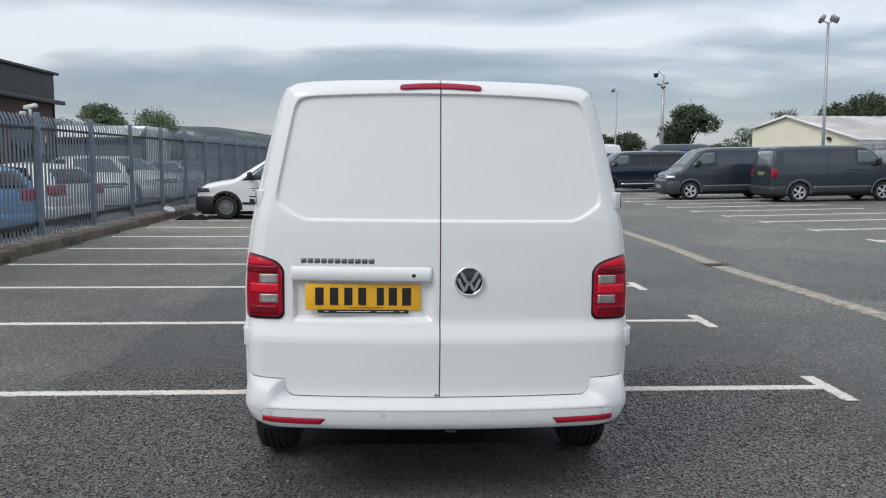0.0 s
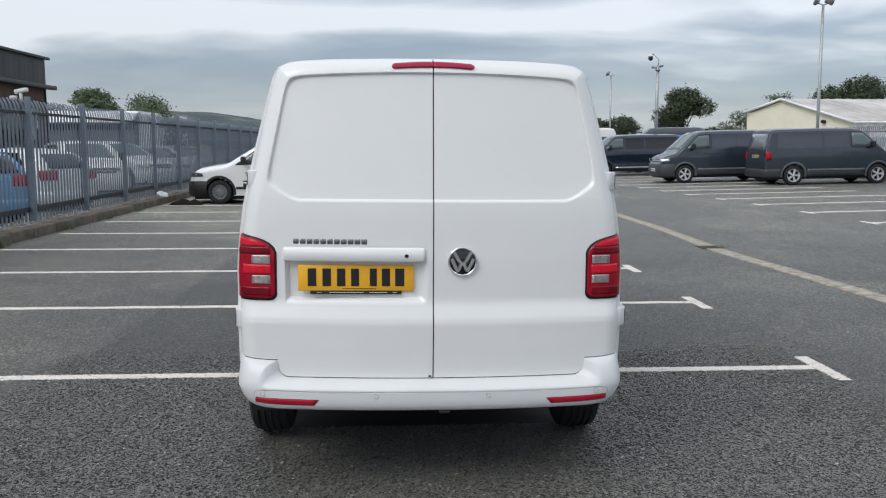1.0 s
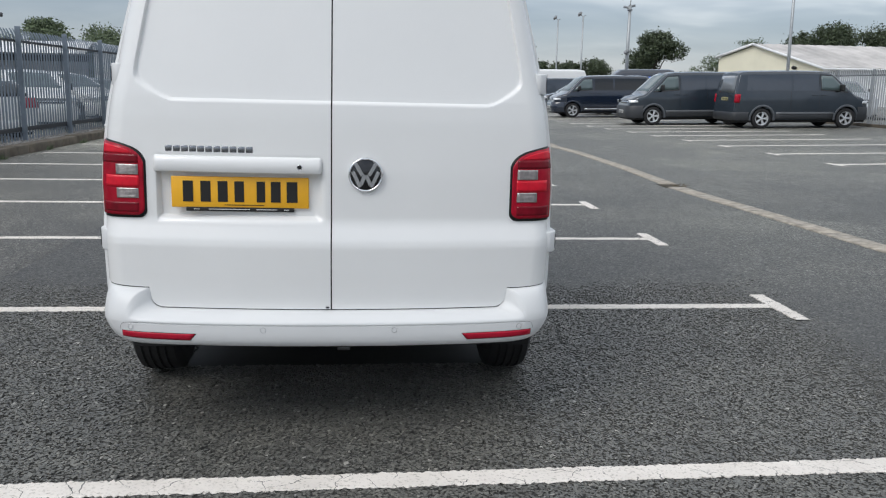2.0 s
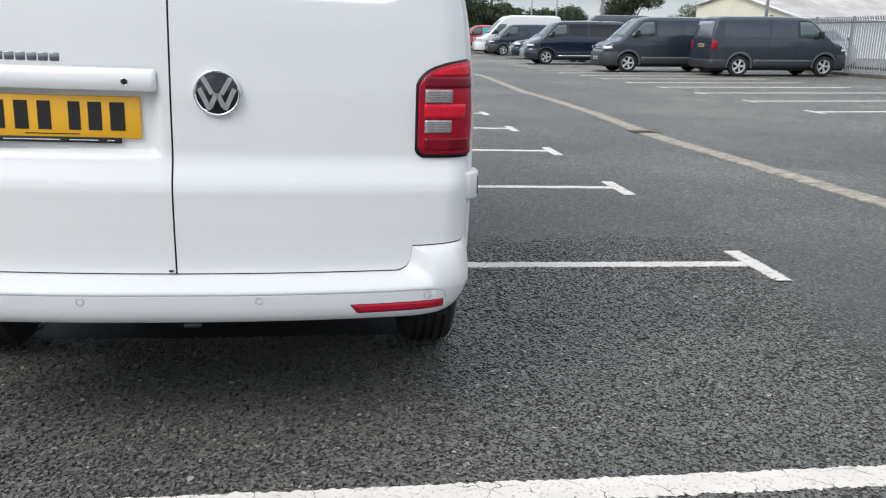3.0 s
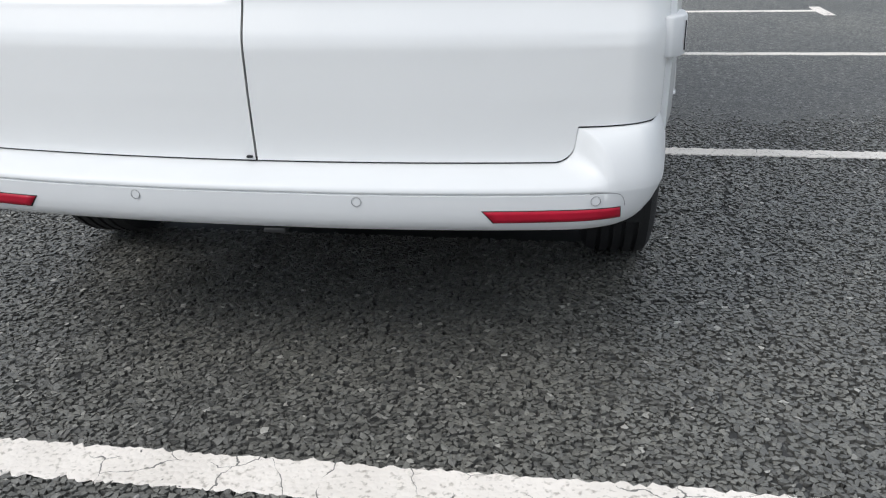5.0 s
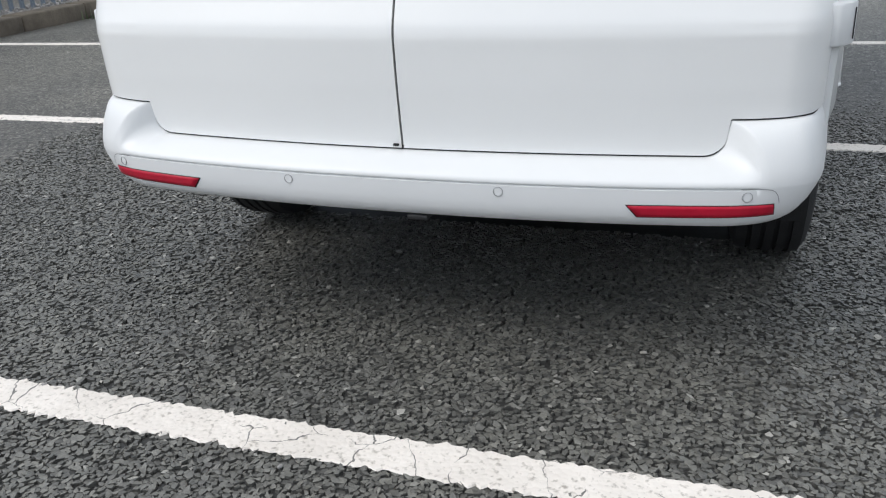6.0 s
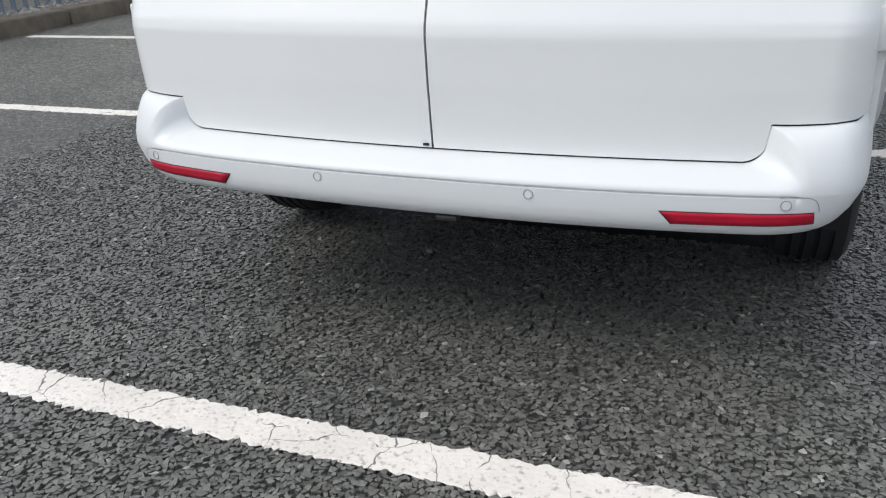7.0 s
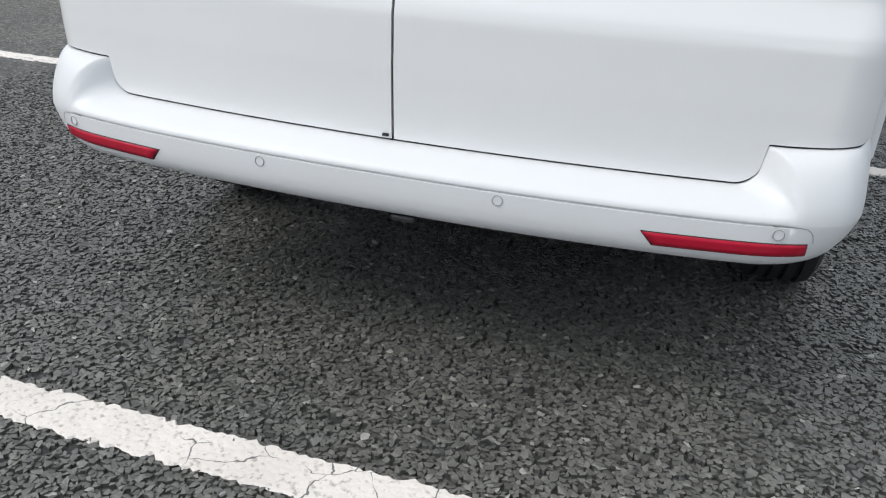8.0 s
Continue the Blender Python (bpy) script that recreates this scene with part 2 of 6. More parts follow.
# lighter copy of the grey paint: the panels' sheen put into the colour
PANEL_SHEEN = material("grey_panel_sheen", (0.035, 0.047, 0.064), 0.12, metal=0.3, coat=1.0, vary=0.06)
GREY_BUMPER = material("grey_bumper_paint", (0.034, 0.037, 0.042), 0.5, vary=0.1)
DARK_BLUE = material("black_blue_paint", (0.009, 0.016, 0.032), 0.16, coat=1.0)
BLUE_PAINT = material("blue_paint", (0.02, 0.11, 0.55), 0.25, coat=1.0)
SKY_BLUE = material("sky_blue_paint", (0.10, 0.33, 0.62), 0.28, coat=1.0)
SILVER = material("silver_paint", (0.50, 0.52, 0.54), 0.3, metal=0.6, coat=0.8)
DULL_RED = material("dull_red_paint", (0.16, 0.018, 0.02), 0.5, vary=0.1)
RED_PAINT = material("red_paint", (0.55, 0.03, 0.03), 0.3, coat=0.8)
TEAL_PAINT = material("teal_paint", (0.05, 0.40, 0.45), 0.4)
BLACK_PLASTIC = material("black_plastic", (0.016, 0.016, 0.017), 0.5, vary=0.25, scale=12)
LAMP_BLACK = material("lamp_surround", (0.010, 0.010, 0.011), 0.4, spec=0.25)
GLOSS_BLACK = material("gloss_black", (0.008, 0.008, 0.009), 0.12, coat=0.5)
UNDER = material("underbody", (0.012, 0.012, 0.013), 0.8, vary=0.3)
SEAL = material("rubber_seal", (0.009, 0.009, 0.010), 0.8)
RING = material("grey_rubber", (0.27, 0.27, 0.275), 0.7)
GLASS = material("tinted_glass", (0.010, 0.012, 0.014), 0.04, spec=0.6)
CAB_GLASS = material("cab_glass", (0.085, 0.120, 0.125), 0.04, spec=0.8)
CHROME = material("chrome", (0.75, 0.76, 0.78), 0.12, metal=1.0)
ALLOY = material("alloy_rim", (0.74, 0.75, 0.77), 0.3, metal=0.6)
STEEL_RIM = material("steel_rim", (0.26, 0.27, 0.28), 0.45, metal=0.6)
RUBBER = material("tyre_rubber", (0.015, 0.015, 0.016), 0.75, vary=0.25, scale=30, bump=0.002, bump_scale=120)
RED_LENS = material("red_lens", (0.35, 0.004, 0.020), 0.25, coat=0.10, spec=0.25, vary=0.25, scale=14)
BRIGHT_RED = material("bright_red_lens", (0.66, 0.012, 0.032), 0.25, coat=0.1, spec=0.25, vary=0.12, scale=30)
DEEP_RED = material("deep_red_lens", (0.17, 0.003, 0.012), 0.25, coat=0.1, spec=0.2, vary=0.3, scale=20)
CLEAR_LENS = material("clear_lens", (0.34, 0.31, 0.31), 0.22, metal=0.3, coat=0.5, vary=0.25, scale=60)
DARK_LENS = material("smoked_headlight", (0.05, 0.055, 0.06), 0.12, coat=1.0)
HEADLIGHT = material("headlight_lens", (0.80, 0.82, 0.84), 0.2, metal=0.3, coat=1.0)
BADGE_SILVER = material("badge_silver", (0.80, 0.81, 0.83), 0.16, metal=0.95)
# chrome darkened: dim reflections on the name bars put into its colour
DARK_CHROME = material("shaded_chrome", (0.30, 0.31, 0.33), 0.25, metal=1.0)
BRAKE_RED = material("brake_light_lens", (0.33, 0.010, 0.045), 0.3, coat=0.15, spec=0.3, vary=0.1, scale=25)
REFLECTOR = material("red_reflector", (0.42, 0.008, 0.030), 0.4, coat=0.08, spec=0.2, vary=0.12, scale=30)
PLATE_YELLOW = material("plate_yellow", (0.90, 0.46, 0.025), 0.4, vary=0.06, scale=9)
# pale base: the sky's reflection in the vans' rear windows, put into colour
REAR_GLASS = material("rear_window_glass", (0.15, 0.165, 0.18), 0.08, coat=1.0)
PLATE_PALE = material("faded_yellow_plate", (0.60, 0.53, 0.27), 0.4)
PLATE_WHITE = material("plate_white", (0.75, 0.75, 0.73), 0.35)
PLATE_BLACK = material("plate_black", (0.015, 0.014, 0.014), 0.4)
GALV = material("galvanised_steel", (0.190, 0.228, 0.272), 0.5, metal=0.45, vary=0.18, scale=5)
# dark copy of the fence steel: shading on the rails put into its colour
GALV_SHADE = material("shaded_galvanised_steel", (0.030, 0.034, 0.040), 0.6, metal=0.1, vary=0.2, scale=5)
GALV_PALE = material("pale_galvanised_steel", (0.40, 0.42, 0.44), 0.5, metal=0.4, vary=0.15, scale=5)
POLE = material("lamp_post_steel", (0.38, 0.40, 0.41), 0.45, metal=0.5, vary=0.1)
CONCRETE = material("concrete", (0.35, 0.315, 0.265), 0.85, vary=0.42, scale=9, bump=0.006, bump_scale=60)
KERB = material("kerb_concrete", (0.115, 0.097, 0.075), 0.9, vary=0.45, scale=3.5, bump=0.012, bump_scale=45)
GRAVEL = material("gravel", (0.27, 0.26, 0.25), 0.9, vary=0.5, scale=30, bump=0.03, bump_scale=45)
SOIL = material("soil", (0.05, 0.042, 0.03), 0.95, vary=0.4, scale=12, bump=0.02, bump_scale=60)
CREAM = material("cream_cladding", (0.82, 0.78, 0.62), 0.6, vary=0.05, scale=0.6)
ROOF_SHEET = material("pale_roof_sheet", (0.50, 0.475, 0.455), 0.6, vary=0.30, scale=0.35)
DARK_CLAD = material("dark_cladding", (0.028, 0.03, 0.034), 0.5, vary=0.1)
WHITE_CLAD = material("white_cladding", (0.80, 0.81, 0.82), 0.5, vary=0.06)
BRICK_WALL = material("brown_wall", (0.085, 0.052, 0.042), 0.85, vary=0.2)
BARK = material("bark", (0.07, 0.055, 0.04), 0.9, vary=0.3, scale=8)
LEAF = leaf_material("leaf", (0.030, 0.044, 0.024), (0.088, 0.118, 0.058))
LEAF_PALE = leaf_material("leaf_pale", (0.055, 0.080, 0.045), (0.15, 0.195, 0.10))
PLASTIC_BAG = material("plastic_bag", (0.7, 0.72, 0.73), 0.4)
STRAW = material("dry_weed", (0.13, 0.105, 0.06), 0.8, vary=0.3, scale=20)
TARP = material("dirty_tarpaulin", (0.016, 0.013, 0.011), 0.85, spec=0.15, vary=0.5, scale=9, bump=0.02, bump_scale=20)


# ---- mesh helpers ----
def part(name, bm, mat, parent=None, label="", smooth=True, at=None):
    me = bpy.data.meshes.new(name)
    bm.normal_update()
    bm.to_mesh(me)
    bm.free()
    for m in (mat if isinstance(mat, (list, tuple)) else [mat]):
        me.materials.append(m)
    if smooth:
        me.polygons.foreach_set("use_smooth", [True] * len(me.polygons))
    ob = new(name, me)
    if parent is not None:
        ob.parent = parent
    if at is not None:
        ob.matrix_basis = at
    if label:
        ob["label"] = label
    return ob


def share(name, me, parent, m, label=""):
    ob = new(name, me)
    ob.parent = parent
    ob.matrix_basis = m
    if label:
        ob["label"] = label
    return ob


def sharp(ob, degrees=35):
    ob.data.set_sharp_from_angle(angle=radians(degrees))
    return ob


def box(bm, x0, x1, y0, y1, z0, z1, bevel=0.0, segments=2):
    r = bmesh.ops.create_cube(bm, size=1.0, matrix=Matrix.LocRotScale(((x0 + x1) / 2, (y0 + y1) / 2, (z0 + z1) / 2), None, (x1 - x0, y1 - y0, z1 - z0)))
    if bevel:
        es = list({e for v in r["verts"] for e in v.link_edges})
        bmesh.ops.bevel(bm, geom=es, offset=bevel, segments=segments, affect="EDGES", profile=0.5)
    return bm


def boxed(*a, **k):
    return box(bmesh.new(), *a, **k)


def sheet(bm, rows, closed=False):
    """Quads over rows of points; all rows are equally long."""
    vs = [[bm.verts.new(p) for p in row] for row in rows]
    n = len(rows[0])
    for a, b in zip(vs, vs[1:]):
        for i in range(n if closed else n - 1):
            j = (i + 1) % n
            bm.faces.new((a[i], a[j], b[j], b[i]))
    return vs


def lathe(bm, profile, axis="x", segments=32, centre=(0, 0, 0)):
    rows = []
    for a, r in profile:
        row = []
        for k in range(segments):
            t = 2 * math.pi * k / segments
            c, s = r * math.cos(t), r * math.sin(t)
            p = {"x": (a, c, s), "y": (c, a, s), "z": (c, s, a)}[axis]
            row.append(Vector(p) + Vector(centre))
        rows.append(row)
    sheet(bm, rows, closed=True)
    return bm


def tube(bm, points, radius, sides=8, taper=1.0):
    pts = [Vector(p) for p in points]
    rows = []
    for i, p in enumerate(pts):
        d = (pts[min(i + 1, len(pts) - 1)] - pts[max(i - 1, 0)]).normalized()
        a = d.orthogonal().normalized()
        b = d.cross(a)
        r = radius * (1 + (taper - 1) * i / max(1, len(pts) - 1))
        rows.append([p + r * (math.cos(t) * a + math.sin(t) * b) for t in (2 * math.pi * k / sides for k in range(sides))])
    vs = sheet(bm, rows, closed=True)
    bm.faces.new(vs[0][::-1])
    bm.faces.new(vs[-1])
    return bm


def thing(name, m, label, category, group="", kind=""):
    ob = new(name)
    ob.empty_display_size = 0.3
    ob.matrix_basis = m
    return tagged(ob, label, category, group, kind)


def smooth01(a, b, x):
    t = min(1.0, max(0.0, (x - a) / (b - a)))
    return t * t * (3 - 2 * t)


def lerp_table(table, x):
    return float(np.interp(x, [p[0] for p in table], [p[1] for p in table]))


# ---- vehicles ----
SIDE = [(0.30, 0.955), (0.57, 0.991), (0.85, 0.999), (0.99, 1.0), (1.045, 0.999), (1.07, 0.986), (1.18, 0.971), (1.285, 0.956), (1.42, 0.922), (1.55, 0.891), (1.68, 0.856), (1.81, 0.817), (1.95, 0.775)]
CAR_SIDE = [(0.20, 0.94), (0.45, 0.99), (0.62, 1.0), (0.85, 0.985), (0.95, 0.95), (1.2, 0.83), (1.45, 0.71), (1.7, 0.62)]
SUV_SIDE = [(0.25, 0.95), (0.5, 0.99), (0.75, 1.0), (1.0, 0.98), (1.1, 0.95), (1.4, 0.84), (1.7, 0.74)]
VAN = dict(
    length=4.9, axles=(0.99, 3.99), wheel=0.34, arch=0.41, side=SIDE, sill=0.30, crown=0.035, shoulder=0.13,
    top=[(0, 0.62), (0.02, 0.80), (0.05, 1.08), (0.08, 1.34), (0.15, 1.66), (0.22, 1.88), (0.30, 1.93), (0.6, 1.955), (2.2, 1.97), (3.1, 1.955), (3.4, 1.92), (3.6, 1.80), (4.20, 1.24), (4.30, 1.16), (4.6, 1.07), (4.78, 0.97), (4.86, 0.80), (4.9, 0.60)],
    plan=[(0, 0.80), (0.05, 0.855), (0.15, 0.885), (0.29, 0.898), (0.45, 0.926), (0.6, 0.942), (1.2, 0.953), (2.0, 0.955), (3.6, 0.952), (4.3, 0.93), (4.6, 0.87), (4.78, 0.78), (4.86, 0.70), (4.9, 0.58)],
    screen=((3.48, 0.60), (4.18, 0.70)), rear_glass=(1.22, 1.78, 0.60),
    cab=[(3.02, 1.27), (4.04, 1.20), (3.46, 1.80), (3.02, 1.82)],
    panels=[[(2.05, 1.27), (2.95, 1.27), (2.95, 1.80), (2.05, 1.80)], [(0.42, 1.28), (1.98, 1.27), (1.98, 1.80), (0.46, 1.80)]],
    lamp=(4.56, 0.82, 0.93), tail=(0.88, 1.16), nose=4.87, mirror=(3.72, 1.28), handles=[(3.12, 1.12), (2.80, 1.12)], moulding=0.52)
TALL = dict(VAN, length=6.0, axles=(1.2, 4.9), wheel=0.36, arch=0.44,
    side=[(0.3, 0.96), (0.6, 0.99), (1.0, 1.0), (1.4, 0.985), (2.0, 0.93), (2.5, 0.87), (2.8, 0.83)],
    top=[(0, 0.7), (0.02, 0.9), (0.05, 1.5), (0.12, 2.3), (0.22, 2.52), (0.6, 2.58), (3.4, 2.60), (4.0, 2.5), (4.4, 2.15), (5.15, 1.36), (5.3, 1.25), (5.7, 1.12), (5.9, 0.95), (5.97, 0.8), (6.0, 0.6)],
    plan=[(0, 0.9), (0.05, 0.95), (0.2, 0.99), (1.5, 1.0), (4.6, 1.0), (5.3, 0.97), (5.7, 0.9), (5.9, 0.8), (6.0, 0.6)],
    screen=((4.3, 0.62), (5.12, 0.76)), rear_glass=(1.5, 2.2, 0.6), cab=[(3.95, 1.38), (5.02, 1.32), (4.45, 1.95), (3.95, 2.0)],
    panels=[], lamp=(5.62, 0.9, 1.12), tail=(0.9, 1.4), nose=5.97, mirror=(4.75, 1.42), handles=[(4.05, 1.2)], moulding=0.6)
SMALL = dict(VAN, length=4.4, axles=(0.80, 3.57), wheel=0.315, arch=0.375,
    side=[(0.2, 0.95), (0.5, 0.99), (0.8, 1.0), (1.0, 0.985), (1.3, 0.90), (1.6, 0.81), (1.85, 0.73)],
    top=[(0, 0.55), (0.02, 0.8), (0.05, 1.1), (0.10, 1.5), (0.18, 1.74), (0.3, 1.79), (1.6, 1.82), (2.0, 1.80), (2.2, 1.76), (2.45, 1.64), (3.34, 1.09), (3.46, 1.05), (3.8, 1.00), (4.1, 0.94), (4.28, 0.84), (4.37, 0.68), (4.4, 0.50)],
    plan=[(0, 0.76), (0.05, 0.82), (0.2, 0.88), (1.0, 0.897), (3.2, 0.897), (3.9, 0.87), (4.2, 0.78), (4.34, 0.66), (4.4, 0.52)],
    screen=((2.40, 0.55), (3.30, 0.66)), rear_glass=(1.1, 1.6, 0.55), cab=[(2.10, 1.06), (3.16, 1.01), (2.46, 1.54), (2.10, 1.62)],
    panels=[], lamp=(3.98, 0.70, 0.84), tail=(0.8, 1.15), nose=4.35, mirror=(2.92, 1.04), handles=[(2.25, 0.96)], moulding=0.42, sill=0.22)
HATCH = dict(VAN, length=4.05, axles=(0.72, 3.26), wheel=0.305, arch=0.355, side=CAR_SIDE, sill=0.20, shoulder=0.10, crown=0.03,
    top=[(0, 0.55), (0.03, 0.80), (0.10, 0.98), (0.30, 1.22), (0.55, 1.38), (1.0, 1.45), (1.7, 1.47), (2.2, 1.40), (3.0, 0.98), (3.1, 0.94), (3.7, 0.82), (3.95, 0.68), (4.05, 0.48)],
    plan=[(0, 0.70), (0.06, 0.78), (0.25, 0.84), (1.0, 0.865), (2.8, 0.865), (3.5, 0.83), (3.85, 0.72), (4.0, 0.58), (4.05, 0.45)],
    screen=((2.22, 0.52), (2.96, 0.66)), rear_glass=(0.98, 1.32, 0.52), cab=[(1.72, 0.93), (2.80, 0.90), (2.12, 1.34), (1.72, 1.37)],
    panels=[[(0.62, 0.97), (1.64, 0.93), (1.64, 1.37), (0.95, 1.34)]], lamp=(3.66, 0.60, 0.76), tail=(0.72, 0.95), nose=4.0, mirror=(2.6, 0.95), handles=[(1.85, 0.85), (0.95, 0.87)], moulding=0)
SUV = dict(HATCH, length=4.5, axles=(0.82, 3.5), wheel=0.35, arch=0.405, side=SUV_SIDE, sill=0.26,
    top=[(0, 0.60), (0.03, 0.90), (0.10, 1.12), (0.28, 1.40), (0.5, 1.56), (1.0, 1.63), (1.9, 1.65), (2.5, 1.57), (3.3, 1.13), (3.4, 1.09), (4.1, 0.97), (4.38, 0.80), (4.5, 0.55)],
    plan=[(0, 0.74), (0.06, 0.83), (0.25, 0.89), (1.0, 0.915), (3.1, 0.915), (3.9, 0.88), (4.3, 0.77), (4.45, 0.62), (4.5, 0.5)],
    screen=((2.52, 0.55), (3.26, 0.68)), rear_glass=(1.10, 1.48, 0.56), cab=[(1.92, 1.07), (3.05, 1.04), (2.42, 1.50), (1.92, 1.54)],
    panels=[[(0.70, 1.10), (1.84, 1.07), (1.84, 1.54), (0.95, 1.48)]], lamp=(4.08, 0.74, 0.90), tail=(0.85, 1.08), nose=4.44, mirror=(2.85, 1.08), handles=[(2.05, 0.98), (1.1, 1.0)])


def top_at(s, y):
    return lerp_table(s["top"], y)


def side_at(s, y, z):
    return lerp_table(s["plan"], y) * lerp_table(s["side"], z)


def section(s, y):
    """Half a cross-section, from the sill round the shoulder to the middle of the roof."""
    zt = top_at(s, y)
    r = min(s["shoulder"], (zt - s["sill"]) * 0.3)
    ze = zt - s["crown"]
    pts = []
    for k in range(13):
        z = s["sill"] + (ze - r - s["sill"]) * k / 12
        pts.append((side_at(s, y, z), y, z))
    xs = pts[-1][0]
    lean = (side_at(s, y, ze) - xs) * 0.6
    for k in range(1, 7):
        a = math.pi / 2 * k / 6
        pts.append((xs - r * (1 - math.cos(a)) + lean * math.sin(a), y, ze - r + r * math.sin(a)))
    xe = pts[-1][0]
    for k in range(1, 7):
        x = xe * (1 - k / 6)
        pts.append((x, y, zt - s["crown"] * (x / xe) ** 2))
    return pts


def roof_at(s, x, y):
    zt = top_at(s, y)
    r = min(s["shoulder"], (zt - s["sill"]) * 0.3)
    ze = zt - s["crown"]
    xs = side_at(s, y, ze - r)
    xe = xs - r + (side_at(s, y, ze) - xs) * 0.6
    return zt - s["crown"] * min(1.3, abs(x) / xe) ** 2


def stations(s, start=0.0):
    ys = {round(p[0], 4) for p in s["top"]} | {round(p[0], 4) for p in s["plan"]} | {round(v, 4) for v in np.arange(0, s["length"], 0.06)}
    ys = sorted(v for v in ys if v >= start)
    keep = [ys[0]]
    for v in ys[1:]:
        if v - keep[-1] > 0.012:
            keep.append(v)
    return keep


def shell(s, start=0.0):
    """The body's skin with open wheel arches."""
    bm = bmesh.new()
    rows = []
    for y in stations(s, start):
        half = section(s, y)
        rows.append([(-x, yy, z) for x, yy, z in half] + [p for p in half[-2::-1]])
    vs = sheet(bm, rows)
    bm.faces.new(vs[0])
    bm.faces.new(vs[-1][::-1])
    gone = []
    for f in bm.faces:
        c = f.calc_center_median()
        if len(f.verts) == 4 and any((c.y - a) ** 2 + (c.z - s["wheel"]) ** 2 < s["arch"] ** 2 for a in s["axles"]) and abs(f.normal.x) >= 0 and abs(c.x) > 0.5:
            gone.append(f)
    bmesh.ops.delete(bm, geom=gone, context="FACES")
    bmesh.ops.recalc_face_normals(bm, faces=bm.faces)
    return bm


def skirted(bm, rows, inward):
    """A patch with an edge that turns inward."""
    vs = sheet(bm, rows)
    ring = [v for v in vs[0]] + [r[-1] for r in vs[1:]] + vs[-1][-2::-1] + [r[0] for r in vs[-2:0:-1]]
    low = [bm.verts.new(v.co + Vector(inward)) for v in ring]
    for i in range(len(ring)):
        j = (i + 1) % len(ring)
        bm.faces.new((ring[j], ring[i], low[i], low[j]))
    bmesh.ops.recalc_face_normals(bm, faces=bm.faces)
    return bm


def bilinear(c, n, m):
    out = []
    for i in range(n + 1):
        u = i / n
        row = []
        for j in range(m + 1):
            v = j / m
            row.append(tuple((1 - u) * (1 - v) * c[0][k] + u * (1 - v) * c[1][k] + u * v * c[2][k] + (1 - u) * v * c[3][k] for k in (0, 1)))
        out.append(row)
    return out


def side_patch(s, corners, sign, off=0.006, n=6, m=4):
    rows = [[(sign * (side_at(s, y, z) + off), y, z) for y, z in row] for row in bilinear(corners, n, m)]
    return skirted(bmesh.new(), rows, (-sign * (off + 0.004), 0, 0))


def back_y(s, z):
    return float(np.interp(z, [p[1] for p in s["top"][:7]], [p[0] for p in s["top"][:7]]))


def back_patch(s, corners, off=0.008, n=6, m=4):
    rows = [[(x, back_y(s, z) - off, z) for x, z in row] for row in bilinear(corners, n, m)]
    return skirted(bmesh.new(), rows, (0, 0.02, 0))


def front_patch(s, corners, off=0.01, n=6, m=4):
    """A patch on the nose, given as (x, z)."""
    zs, ys = zip(*[(p[1], p[0]) for p in s["top"][:-5:-1]])
    rows = []
    for row in bilinear(corners, n, m):
        rows.append([(x, float(np.interp(z, zs, ys)) - 0.35 * (abs(x) / 0.9) ** 3 * 0.5 + off, z) for x, z in row])
    return skirted(bmesh.new(), rows, (0, -0.04, 0))


